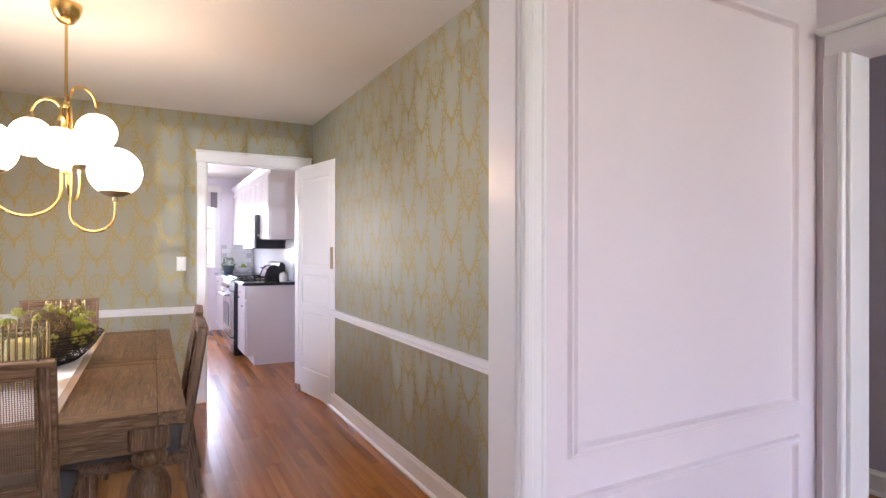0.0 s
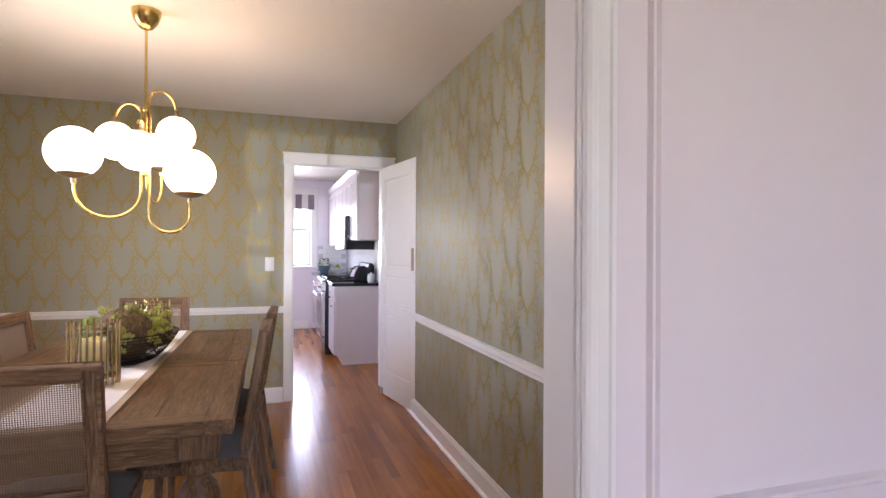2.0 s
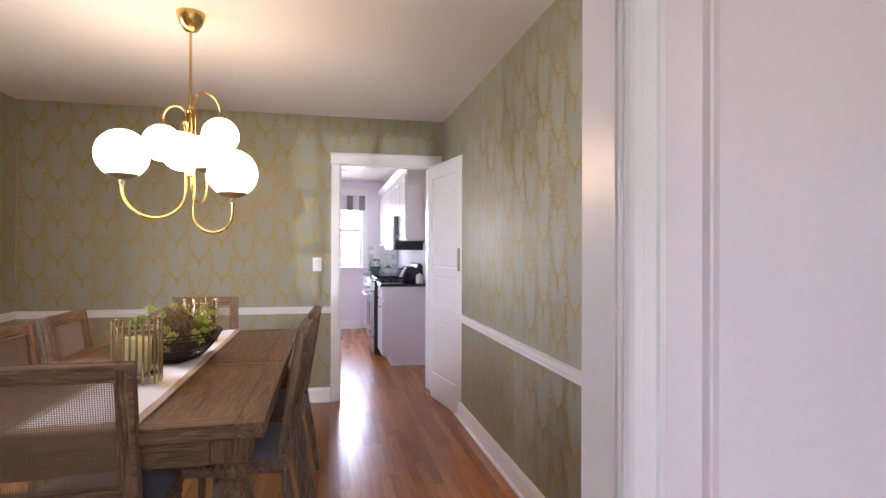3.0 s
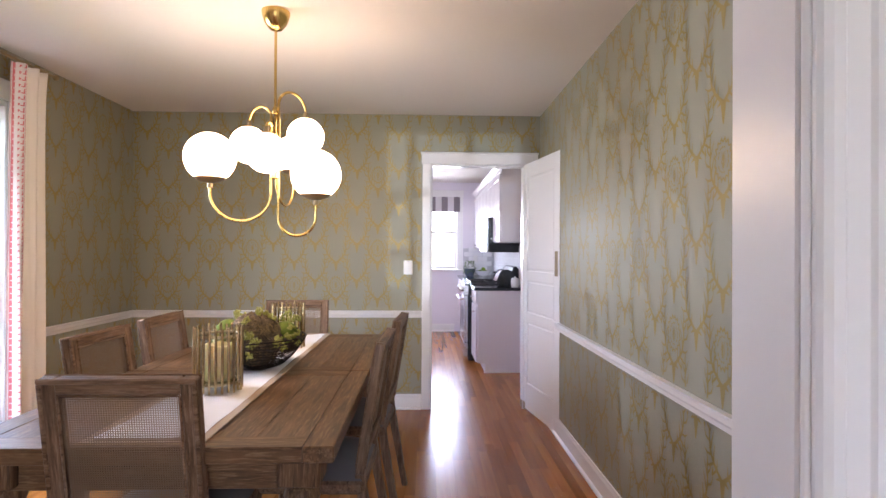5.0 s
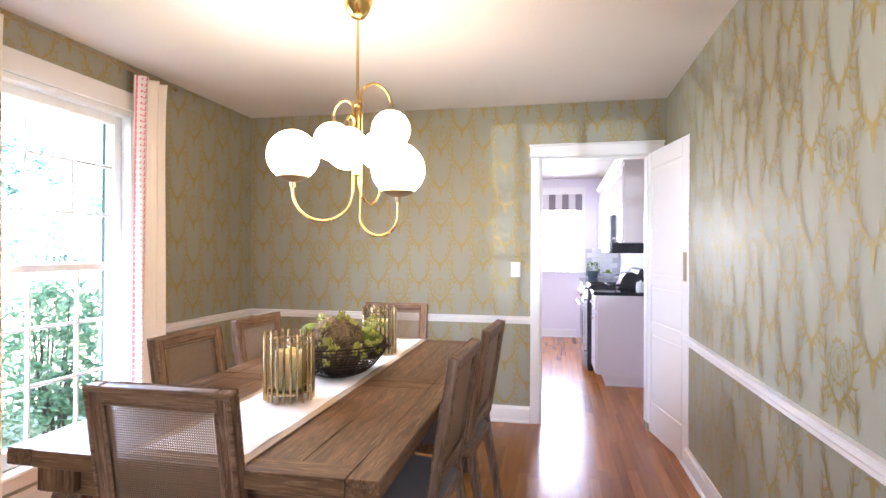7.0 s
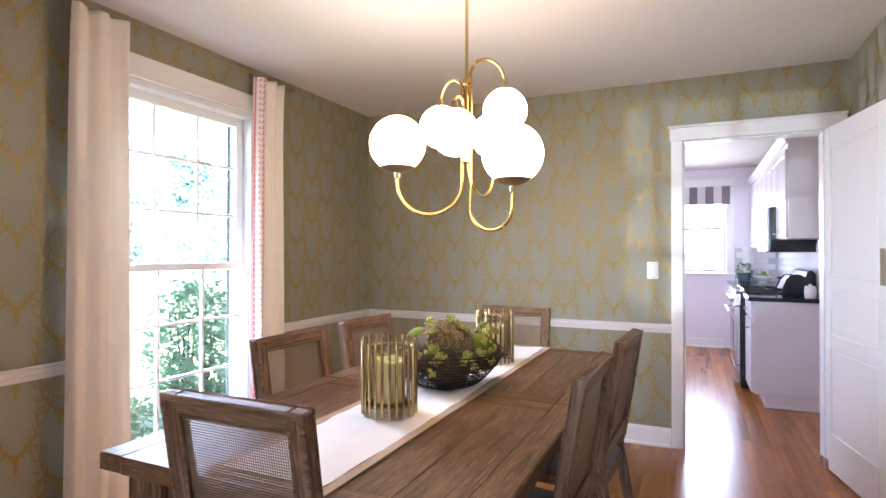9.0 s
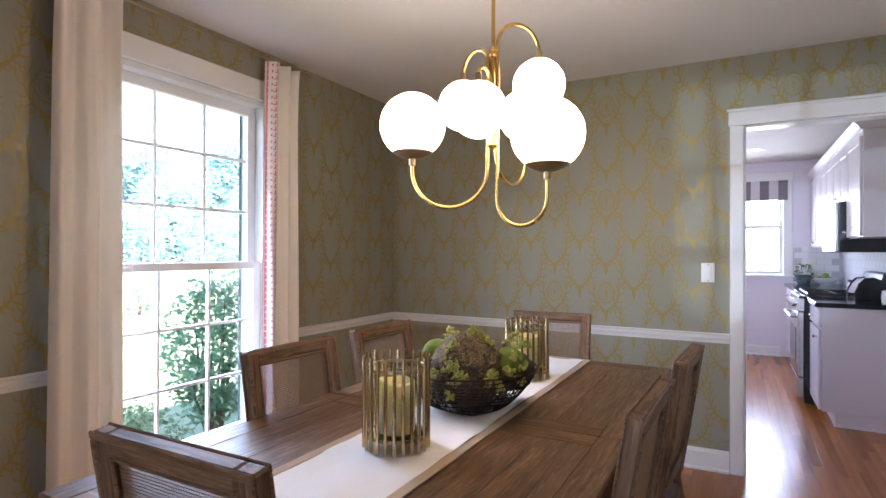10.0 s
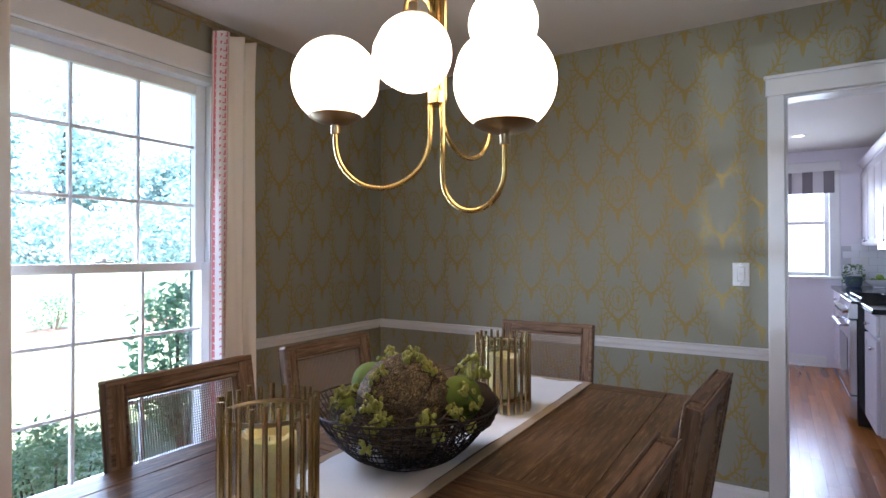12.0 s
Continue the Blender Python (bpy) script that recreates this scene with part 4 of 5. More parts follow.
for k in range(46):
    ax = Vector((rnd.gauss(0, 1), rnd.gauss(0, 1), rnd.gauss(0, 1))).normalized()
    u = ax.orthogonal().normalized()
    w = ax.cross(u)
    a0, da, r0 = rnd.uniform(0, 6.28), rnd.uniform(0.7, 2.0), 0.114 + rnd.uniform(0.0, 0.014)
    pts = [(u * math.cos(a0 + da * i / 9) + w * math.sin(a0 + da * i / 9)) * (r0 + 0.004 * math.sin(i * 1.9 + k)) + Vector((0, 0, 0.128)) for i in range(10)]
    vine.tube(pts, 0.0012 + 0.0012 * rnd.random(), 5)
tagged(bowl_thing("vine_strands", "dark dry vine strands wrapped round bark", "twigs", vine, TWIG), kind="stuff")
bowl_thing("bark_ball", "small dark twig-wrapped ball in the wire bowl", "decor ball", shifted(rough_ball(0.062, 0.2, 9.0, 40, 26), (0.12, 0.13, 0.112)), TWIG)
for d, r, s in (((-0.140, 0.040, 0.160), 0.055, 1.0), ((0.125, 0.060, 0.150), 0.055, 5.0), ((-0.155, -0.06, 0.112), 0.036, 8.0), ((0.02, 0.13, 0.10), 0.05, 2.0)):
    bowl_thing("moss_ball", "round green moss ball in the wire bowl", "decor ball", shifted(rough_ball(r, 0.05, s, 48, 30), d), MOSS, "moss balls")


def sprig(seed, start, aim, bend):
    """A twig that runs over the bowl with clusters of small hop-like berries."""
    rnd = random.Random(seed)
    s = thing("berry_sprig", Matrix.Translation(bowl_at), "dried sprig of yellow-green hop berries in the bowl", "sprig", "berry sprigs")
    a, b = Vector(start), Vector(aim)
    m = (a + b) / 2 + Vector(bend)
    pts = [a * (1 - t) ** 2 + m * 2 * t * (1 - t) + b * t * t for t in [i / 10 for i in range(11)]]
    part("twig", Geo().tube(pts, [0.0026 - 0.0015 * i / 10 for i in range(11)], 5), TWIG, s)
    for q in (pts[-1], pts[7], pts[5]):
        g = Geo()
        for k in range(11):
            d = Vector((rnd.gauss(0, 1), rnd.gauss(0, 1), rnd.gauss(0, 0.8)))
            d = d.normalized() * rnd.uniform(0.006, 0.018)
            g.ball(q + d, rnd.uniform(0.0040, 0.0066), 8, 6, 0.3, 1.2, k)
        tagged(part("hop_cluster", g, BERRY, s, "", True), kind="stuff")
    return s


SPRIGS = [((0, 0, 0.22), (-0.02, -0.115, 0.170), (0, -0.06, 0.07)), ((0.02, -0.09, 0.13), (0.035, -0.205, 0.085), (0.02, -0.04, 0.06)), ((-0.03, -0.10, 0.12), (-0.045, -0.195, 0.115), (0, -0.03, 0.05)),
          ((0.09, 0.0, 0.14), (0.205, -0.03, 0.118), (0.02, -0.04, 0.04)), ((0.10, -0.05, 0.12), (0.13, -0.125, 0.128), (0.03, -0.02, 0.03)), ((-0.06, 0.05, 0.2), (-0.12, 0.09, 0.235), (-0.02, 0, 0.05)),
          ((0.07, 0.09, 0.15), (0.12, 0.14, 0.235), (0, 0, 0.04)), ((0.11, 0.07, 0.15), (0.175, 0.085, 0.215), (0, 0, 0.05)), ((-0.10, 0.0, 0.13), (-0.165, -0.06, 0.135), (0, 0, 0.04)), ((0.0, 0.05, 0.24), (0.03, -0.03, 0.252), (0, 0, 0.03)),
          ((0.02, -0.12, 0.11), (0.06, -0.16, 0.14), (0, -0.02, 0.02)), ((-0.02, 0.1, 0.2), (-0.09, 0.02, 0.225), (0, 0, 0.03)),
          ((0.05, -0.1, 0.15), (-0.005, -0.15, 0.155), (0, -0.04, 0.03)), ((0.08, -0.08, 0.14), (0.165, -0.10, 0.105), (0.02, -0.03, 0.05)), ((-0.1, -0.05, 0.15), (-0.105, -0.14, 0.15), (-0.02, -0.02, 0.04)), ((0.1, 0.05, 0.17), (0.19, 0.03, 0.15), (0, -0.02, 0.05)), ((0.03, 0.02, 0.25), (0.085, -0.02, 0.222), (0, 0, 0.03))]
for i, (a, b, c) in enumerate(SPRIGS):
    sprig(20 + i, a, b, c)
tw = Geo()
rnd = random.Random(5)
for k in range(420):
    a = rnd.uniform(0, 6.28)
    z = rnd.uniform(0.012, 0.135)
    r0 = (bowl_r(z) - 0.012) * rnd.uniform(0.72, 0.97)
    p = Vector((r0 * math.cos(a), r0 * math.sin(a), z))
    turn, r1 = rnd.gauss(0, 0.35), (bowl_r(z) - 0.012) * rnd.uniform(0.7, 0.97)
    q = Vector((r1 * math.cos(a + turn), r1 * math.sin(a + turn), max(0.01, z + rnd.uniform(-0.005, 0.035))))
    tw.tube([p, (p + q) / 2 + Vector((0, 0, 0.008)), q], 0.0017, 4)
tagged(part("dry_twigs", tw, TWIG, None, "", False, Matrix.Translation(bowl_at)), "loose dry brown twigs in the wire bowl", "twigs", "", "stuff")

# ---------------------------------------------------------------- kitchen
CZT = 0.92
def knob(parent, p, axis=(-1, 0, 0)):
    a = Vector(axis)
    p = Vector(p)
    return part("knob", Geo().tube([p, p + a * 0.014], 0.005, 8).ball(p + a * 0.022, 0.013, 12, 8), CHROME, parent, "round chrome knob", True)


def shaker(parent, x, y0, y1, z0, z1, knob_at=None):
    """A panelled cabinet door whose face looks to -x."""
    s = 0.05
    g = Geo().box((x - 0.02, y0, z0), (x, y0 + s, z1), 0.003).box((x - 0.02, y1 - s, z0), (x, y1, z1), 0.003).box((x - 0.02, y0 + s, z0), (x, y1 - s, z0 + s), 0.003).box((x - 0.02, y0 + s, z1 - s), (x, y1 - s, z1), 0.003)
    g.box((x - 0.012, y0 + s, z0 + s), (x, y1 - s, z1 - s)).box((x - 0.018, y0 + s + 0.025, z0 + s + 0.025), (x - 0.004, y1 - s - 0.025, z1 - s - 0.025), 0.006)
    d = part("door", g, CABINET, parent)
    if knob_at:
        knob(d, (x - 0.02, knob_at[0], knob_at[1]))
    return d


def base_cabinet(y0, y1, label):
    c = thing("base_cabinet", pose(0, 0, 0), label, "cabinet", "kitchen base cabinets")
    part("body", Geo().box((1.11, y0, 0.105), (KX, y1, 0.885), 0.003), CABINET, c)
    part("plinth", Geo().box((1.19, y0 + 0.002, 0), (KX, y1 - 0.002, 0.105), 0.002).box((1.18, y0 - 0.006, 0), (KX, y0 + 0.002, 0.018), 0.003), CABINET, c)
    dr = part("drawer_front", Geo().box((1.088, y0 + 0.012, 0.735), (1.108, y1 - 0.012, 0.872), 0.004), CABINET, c)
    knob(dr, (1.088, (y0 + y1) / 2, 0.80))
    shaker(c, 1.108, y0 + 0.012, y1 - 0.012, 0.115, 0.715, (y0 + 0.06, 0.66))
    return c


base_cabinet(6.335, 6.885, "white panelled kitchen base cabinet with drawer")
base_cabinet(7.665, 8.5, "white panelled kitchen base cabinet beyond the range")
base_cabinet(8.502, KY - 0.002, "white panelled kitchen base cabinet at the end wall")
for y0, y1 in ((6.31, 6.885), (7.665, KY - 0.004)):
    w = thing("worktop", pose(0, 0, 0), "glossy black stone kitchen worktop", "worktop", "kitchen worktops")
    part("slab", Geo().box((1.065, y0, 0.886), (KX - 0.002, y1, CZT), 0.004), SLATE, w)

kitchen_range = thing("kitchen_range", pose(0, 0, 0), "stainless steel and black gas range", "range")
part("body", Geo().box((1.05, 6.893, 0.02), (KX - 0.012, 7.657, 0.905), 0.004), BLACK, kitchen_range)
od = part("oven_door", Geo().box((1.0, 6.90, 0.24), (1.05, 7.65, 0.79), 0.006), STEEL, kitchen_range, "stainless oven door")
part("oven_window", Geo().box((0.997, 7.02, 0.36), (1.002, 7.53, 0.64), 0.001), BLACK, od)
part("handle", Geo().tube([(0.955, 6.96, 0.74), (0.955, 7.59, 0.74)], 0.011, 12).tube([(0.955, 6.99, 0.74), (1.0, 6.99, 0.74)], 0.008, 8).tube([(0.955, 7.56, 0.74), (1.0, 7.56, 0.74)], 0.008, 8), STEEL, od, "", True)
part("warming_drawer", Geo().box((1.0, 6.90, 0.06), (1.05, 7.65, 0.23), 0.006), STEEL, kitchen_range)
cp = part("control_panel", Geo().prism([(0.985, 0.80), (1.05, 0.80), (1.05, 0.912), (1.01, 0.912)], "y", 6.895, 7.655), STEEL, kitchen_range)
for k in range(5):
    y = 6.99 + 0.143 * k
    part("dial", Geo().tube([(0.998, y, 0.855), (0.962, y, 0.848)], 0.021, 14), CHROME, cp, "", True)
part("cooktop", Geo().box((1.01, 6.893, 0.905), (KX - 0.08, 7.657, 0.925), 0.004), BLACK, kitchen_range)
for y0 in (6.93, 7.18, 7.43):
    g = Geo()
    for x in (1.08, 1.28, 1.49):
        g.box((x - 0.006, y0, 0.938), (x + 0.006, y0 + 0.20, 0.952), 0.003)
    for y in (y0, y0 + 0.1, y0 + 0.194):
        g.box((1.074, y, 0.939), (1.496, y + 0.010, 0.951), 0.003)
    for x in (1.08, 1.49):
        for y in (y0 + 0.004, y0 + 0.196):
            g.box((x - 0.005, y - 0.004, 0.925), (x + 0.005, y + 0.004, 0.94))
    part("grate", g, BLACK, kitchen_range, "cast iron pan grate")
bgp = part("backguard", Geo().prism([(1.565, 0.905), (1.645, 0.905), (1.645, 1.10), (1.615, 1.135), (1.58, 1.12), (1.545, 1.02), (1.545, 0.95)], "y", 6.893, 7.657), BLACK, kitchen_range, "black backguard with clock")
part("fascia", Geo().prism([(1.541, 0.97), (1.547, 0.97), (1.582, 1.105), (1.576, 1.107)], "y", 6.91, 7.64), CHROME, bgp)

coffee_maker = thing("coffee_maker", pose(1.44, 6.76, CZT, 0, 0, 12) @ Matrix.Scale(0.8, 4), "chrome and black countertop coffee maker", "coffee maker")
part("body", Geo().prism([(-0.12, 0), (0.12, 0), (0.12, 0.15), (0.09, 0.20), (0.03, 0.225), (-0.04, 0.215), (-0.08, 0.17), (-0.12, 0.08)], "y", -0.09, 0.09), CHROME, coffee_maker, "curved chrome body")
part("side_panel", Geo().prism([(-0.125, 0), (0.125, 0), (0.125, 0.155), (0.095, 0.205), (0.03, 0.232), (-0.045, 0.222), (-0.085, 0.175), (-0.125, 0.085)], "y", -0.105, -0.09), BLACK, coffee_maker, "glossy black side")
part("side_panel", Geo().prism([(-0.125, 0), (0.125, 0), (0.125, 0.155), (0.095, 0.205), (0.03, 0.232), (-0.045, 0.222), (-0.085, 0.175), (-0.125, 0.085)], "y", 0.09, 0.105), BLACK, coffee_maker, "glossy black side")
part("lever", Geo().box((-0.145, -0.02, 0.18), (-0.10, 0.02, 0.20), 0.004), BLACK, coffee_maker)
canister = thing("canister", pose(1.53, 6.46, CZT), "small white ceramic canister with lid", "canister")
part("jar", Geo().lathe([(0.035, 0), (0.042, 0.01), (0.044, 0.06), (0.038, 0.085)], 20), PLASTIC, canister, "", True)
part("lid", Geo().lathe([(0.040, 0.0855), (0.040, 0.094), (0.012, 0.10), (0.010, 0.112), (0.0, 0.114)], 20, (0, 0, 0), False), PLASTIC, canister, "", True)


def wall_cabinet(y0, y1, z0, z1, doors, label):
    c = thing("wall_cabinet", pose(0, 0, 0), label, "cabinet", "kitchen wall cabinets")
    part("body", Geo().box((1.36, y0, z0), (KX, y1, z1), 0.003), CABINET, c)
    for k in range(doors):
        a, b = y0 + (y1 - y0) * k / doors + 0.005, y0 + (y1 - y0) * (k + 1) / doors - 0.005
        shaker(c, 1.358, a, b, z0 + 0.01, z1 - 0.05, (b - 0.03 if k % 2 == 0 else a + 0.03, z0 + 0.05))
    return c


wall_cabinet(6.335, 6.885, 1.41, 2.20, 1, "white panelled kitchen wall cabinet with plain end")
wall_cabinet(6.887, 7.66, 1.72, 2.20, 2, "short white wall cabinet above the microwave")
wall_cabinet(7.662, 8.52, 1.36, 2.20, 2, "white panelled kitchen wall cabinet")
wall_cabinet(8.522, KY - 0.002, 1.36, 2.20, 2, "white panelled kitchen wall cabinet at the end wall")
crown = thing("cabinet_crown", pose(0, 0, 0), "white crown moulding above the wall cabinets", "crown moulding")
part("moulding", Geo().prism([(KX, 2.201), (1.345, 2.201), (1.335, 2.22), (1.31, 2.245), (1.30, 2.26), (KX, 2.26)], "y", 6.33, KY - 0.004), CABINET, crown)
microwave = thing("microwave", pose(0, 0, 0), "stainless steel microwave mounted under the cabinet", "microwave")
part("body", Geo().box((1.29, 6.90, 1.30), (KX, 7.65, 1.717), 0.005), BLACK, microwave)
md = part("door", Geo().box((1.262, 6.90, 1.305), (1.289, 7.65, 1.715), 0.006), STEEL, microwave, "stainless door")
part("window", Geo().box((1.259, 7.15, 1.38), (1.263, 7.55, 1.64), 0.001), BLACK, md)
part("handle", Geo().tube([(1.225, 7.09, 1.36), (1.225, 7.09, 1.66)], 0.009, 10).tube([(1.225, 7.09, 1.38), (1.262, 7.09, 1.38)], 0.006, 8).tube([(1.225, 7.09, 1.64), (1.262, 7.09, 1.64)], 0.006, 8), CHROME, md, "", True)

window_2 = thing("window_2", pose(0, 0, 0), "white kitchen sash window with bright daylight", "window", "", "structure")
g = Geo()
g.box((0.15, KY - 0.02, 1.02), (0.245, KY, 2.2), 0.004).box((1.055, KY - 0.02, 1.02), (1.15, KY, 2.2), 0.004).box((0.14, KY - 0.024, 2.2), (1.16, KY, 2.31), 0.004)
part("window_casing", g, TRIM, window_2)
part("window_sill", Geo().box((0.13, KY - 0.05, 0.99), (1.17, KY + 0.02, 1.02), 0.005), TRIM, window_2)
for z0, z1, y in ((1.025, 1.64, KY + 0.03), (1.61, 2.195, KY + 0.075)):
    s = part("sash", Geo().box((0.245, y, z0), (0.29, y + 0.035, z1), 0.003).box((1.01, y, z0), (1.055, y + 0.035, z1), 0.003).box((0.29, y, z0), (1.01, y + 0.035, z0 + 0.04), 0.003).box((0.29, y, z1 - 0.035), (1.01, y + 0.035, z1), 0.003), TRIM, window_2)
    p = part("pane", Geo().box((0.29, y + 0.016, z0 + 0.04), (1.01, y + 0.020, z1 - 0.035)), GLASS, s)
    p.visible_shadow = False
STRIPE = cloth("taupe_stripe", (0.22, 0.19, 0.21), (0.18, 0.155, 0.17))
SHADE = cloth("ivory_shade", (0.66, 0.63, 0.65), (0.6, 0.57, 0.59))
valance = thing("valance", pose(0, 0, 0), "grey and ivory striped fabric window valance", "valance")
n = 9
for k in range(n):
    a, b = 0.20 + 0.90 * k / n, 0.20 + 0.90 * (k + 1) / n
    part("stripe", Geo().box((a, KY - 0.04, 1.955), (b, KY - 0.026, 2.20), 0.002), STRIPE if k % 2 == 0 else SHADE, valance, "grey stripe" if k % 2 == 0 else "ivory stripe")

# glazed brick-shaped tiles on the two walls behind the worktop
splash = slab("backsplash_bed", [((KX - 0.004, 6.34, CZT), (KX, KY, 1.41)), ((1.16, KY - 0.004, CZT), (KX - 0.004, KY, 1.36))], GROUT, "grey grout bed behind white tiles", "backsplash")
tile_y = Geo().box((-0.008, 0.0015, 0.0015), (0, 0.1505, 0.0745), 0.002).mesh("tile", TILE)
tile_x = Geo().box((0.0015, -0.008, 0.0015), (0.1505, 0, 0.0745), 0.002).mesh("tile", TILE)
for r in range(6):
    z = CZT + 0.0765 * r
    if z + 0.075 > 1.40:
        continue
    for c in range(20):
        y = KY - 0.012 - 0.1525 * (c + 1) + (0.076 if r % 2 else 0.0)
        if y > 6.35 and y < KY - 0.16:
            part("tile", tile_y, TILE, splash, at=pose(KX - 0.004, y, z))
    for c in range(3):
        x = 1.17 + 0.1525 * c + (0.076 if r % 2 else 0.0)
        if x < 1.5:
            part("tile", tile_x, TILE, splash, at=pose(x, KY - 0.004, z))
LEAF = painted("pot_plant_leaf", (0.10, 0.20, 0.035), 0.5, 0.5, 0.2, 60)
POT = painted("blue_grey_pot", (0.07, 0.10, 0.16), 0.35, 0.3, 0.1)
plant = thing("potted_plant", pose(1.25, 9.2, CZT), "small trailing green plant in a blue pot", "plant")
part("pot", Geo().lathe([(0.055, 0), (0.07, 0.01), (0.085, 0.11), (0.08, 0.115), (0.0, 0.105)], 24, (0, 0, 0), False), POT, plant, "", True)
g, rnd = Geo(), random.Random(3)
for k in range(260):
    a, h = rnd.uniform(0, 6.28), rnd.uniform(0.03, 0.24)
    r = 0.085 + 0.02 * math.sin(h * 20) if h < 0.18 else 0.07
    p = Vector((r * math.cos(a), r * math.sin(a), h)) + Vector((rnd.gauss(0, .008), rnd.gauss(0, .008), 0))
    u = Vector((rnd.gauss(0, 1), rnd.gauss(0, 1), rnd.gauss(0, 0.5))).normalized() * 0.012
    v = Vector((rnd.gauss(0, 1), rnd.gauss(0, 1), rnd.gauss(0, 0.5))).normalized() * 0.012
    g.add([p - u, p - v, p + u, p + v], [(0, 1, 2, 3)])
tagged(part("foliage", g, LEAF, plant), "trailing small green leaves", kind="stuff")
CERAMIC = painted("white_ceramic", (0.72, 0.72, 0.74), 0.2, 0.06, 0.02)
APPLE = painted("green_apple", (0.20, 0.30, 0.03), 0.3, 0.3, 0.02)
fruit_bowl = tagged(part("fruit_bowl", Geo().lathe([(0.05, 0), (0.06, 0.004), (0.05, 0.012), (0.09, 0.035), (0.125, 0.075), (0.128, 0.085), (0.120, 0.082), (0.085, 0.042), (0.0, 0.022)], 32, (1.46, 9.12, CZT + 0.001), False), CERAMIC, None, "", True), "white ceramic fruit bowl on the black worktop", "bowl")
for x, y, z in ((1.42, 9.09, 0.06), (1.49, 9.10, 0.062), (1.455, 9.16, 0.064), (1.46, 9.11, 0.108), (1.50, 9.165, 0.066), (1.41, 9.15, 0.066)):
    tagged(part("apple", Geo().ball((x, y, CZT + z), 0.036, 18, 12, 0.03, 0.92), APPLE, None, "", True), "green apple in the white fruit bowl", "apple", "apples in the bowl")
outlet = thing("outlet", pose(1.36, KY - 0.012, 1.19), "ivory outlet plate on the tiled wall", "outlet")
part("cover_plate", Geo().box((-0.036, -0.006, -0.058), (0.036, 0, 0.058), 0.003), PLASTIC, outlet)
downlight = thing("downlight", pose(0.74, 8.35, H), "small lit recessed ceiling downlight", "ceiling light")
part("trim_ring", Geo().lathe([(0.045, -0.003), (0.062, -0.006), (0.066, -0.001), (0.045, -0.001)], 28, (0, 0, 0), False), PLASTIC, downlight, "", True)
part("lens", Geo().lathe([(0.0, -0.002), (0.045, -0.002)], 28, (0, 0, 0), False), SPOTGLOW, downlight)

# ---------------------------------------------------------------- outdoors
GRASS = painted("sunlit_lawn", (0.17, 0.21, 0.10), 0.9, 0.35, 0.6, 25)
SHRUB = leafy("shrub_leaf", (0.24, 0.37, 0.21), (0.09, 0.19, 0.10))
BOX = leafy("variegated_bush_leaf", (0.36, 0.42, 0.24), (0.11, 0.19, 0.08))
# far leaves: hazy outdoor glare is put into this paler, bluer colour
GLARE_LEAF = leafy("glare_tree_leaf", (0.36, 0.50, 0.47), (0.20, 0.33, 0.32))
TRUNK = painted("tree_bark", (0.11, 0.085, 0.06), 0.9, 0.4, 0.6, 20)
SHUTTER = painted("dark_green_shutter", (0.02, 0.06, 0.055), 0.45, 0.2, 0.1)
SIDING = painted("pale_siding", (0.5, 0.52, 0.52), 0.7, 0.1, 0.1)
ROOFING = painted("grey_shingle", (0.16, 0.15, 0.15), 0.9, 0.3, 0.4)
MULCH = painted("brown_mulch", (0.14, 0.085, 0.055), 0.95, 0.4, 0.8, 30)


def lie(x, y):
    """The lawn's height: it falls from the house and rises gently to the trees."""
    d = max(0.0, -2.2 - x)
    return -0.45 + 0.055 * min(d, 60.0) + 0.05 * noise.noise(Vector((x * 0.15, y * 0.15, 0))) * min(1.0, d / 4)


g = Geo()
xs = [-900, -300, -120, -80, -62] + [-60 + 2 * i for i in range(29)] + [-2.06]
ys = [-600, -200, -80] + [-40 + 4 * i for i in range(24)] + [90, 200, 600]
for x in xs:
    for y in ys:
        g.v.append((x, y, lie(x, y)))
n = len(ys)
g.f = [(i * n + j, i * n + j + 1, (i + 1) * n + j + 1, (i + 1) * n + j) for i in range(len(xs) - 1) for j in range(n - 1)]
k = len(g.v)
g.add([(-2.06, 9.62, -0.45), (-2.06, 600, -0.45), (900, 600, -0.45), (900, 9.62, -0.45), (-2.06, -600, -0.45), (-2.06, -3.3, -0.45), (900, -3.3, -0.45), (900, -600, -0.45), (4.8, -3.3, -0.45), (4.8, 9.62, -0.45)],
      [(0, 1, 2, 3), (4, 5, 6, 7), (8, 9, 3, 6)])
tagged(part("ground", g, GRASS), "bright sunlit lawn rising to the trees", "lawn", "", "structure")


def leaves(g, rnd, p, size, n, spread, long=2.2):
    """Small pointed leaves, each a bent pair of quads."""
    for _ in range(n):
        c = p + Vector((rnd.gauss(0, 1), rnd.gauss(0, 1), rnd.gauss(0, 1))) * spread
        d = Vector((rnd.gauss(0, 1), rnd.gauss(0, 1), rnd.gauss(0, 0.6) + 0.15)).normalized()
        w = d.cross(Vector((rnd.gauss(0, 1), rnd.gauss(0, 1), rnd.gauss(0, 1)))).normalized()
        s = size * rnd.uniform(0.7, 1.25)
        nrm = d.cross(w) * (s * 0.25)
        a, b = c - d * s * long / 2, c + d * s * long / 2
        g.add([a, c + w * s * 0.5 + nrm, b, c - w * s * 0.5 + nrm, c], [(0, 1, 4), (1, 2, 4), (2, 3, 4), (3, 0, 4)])


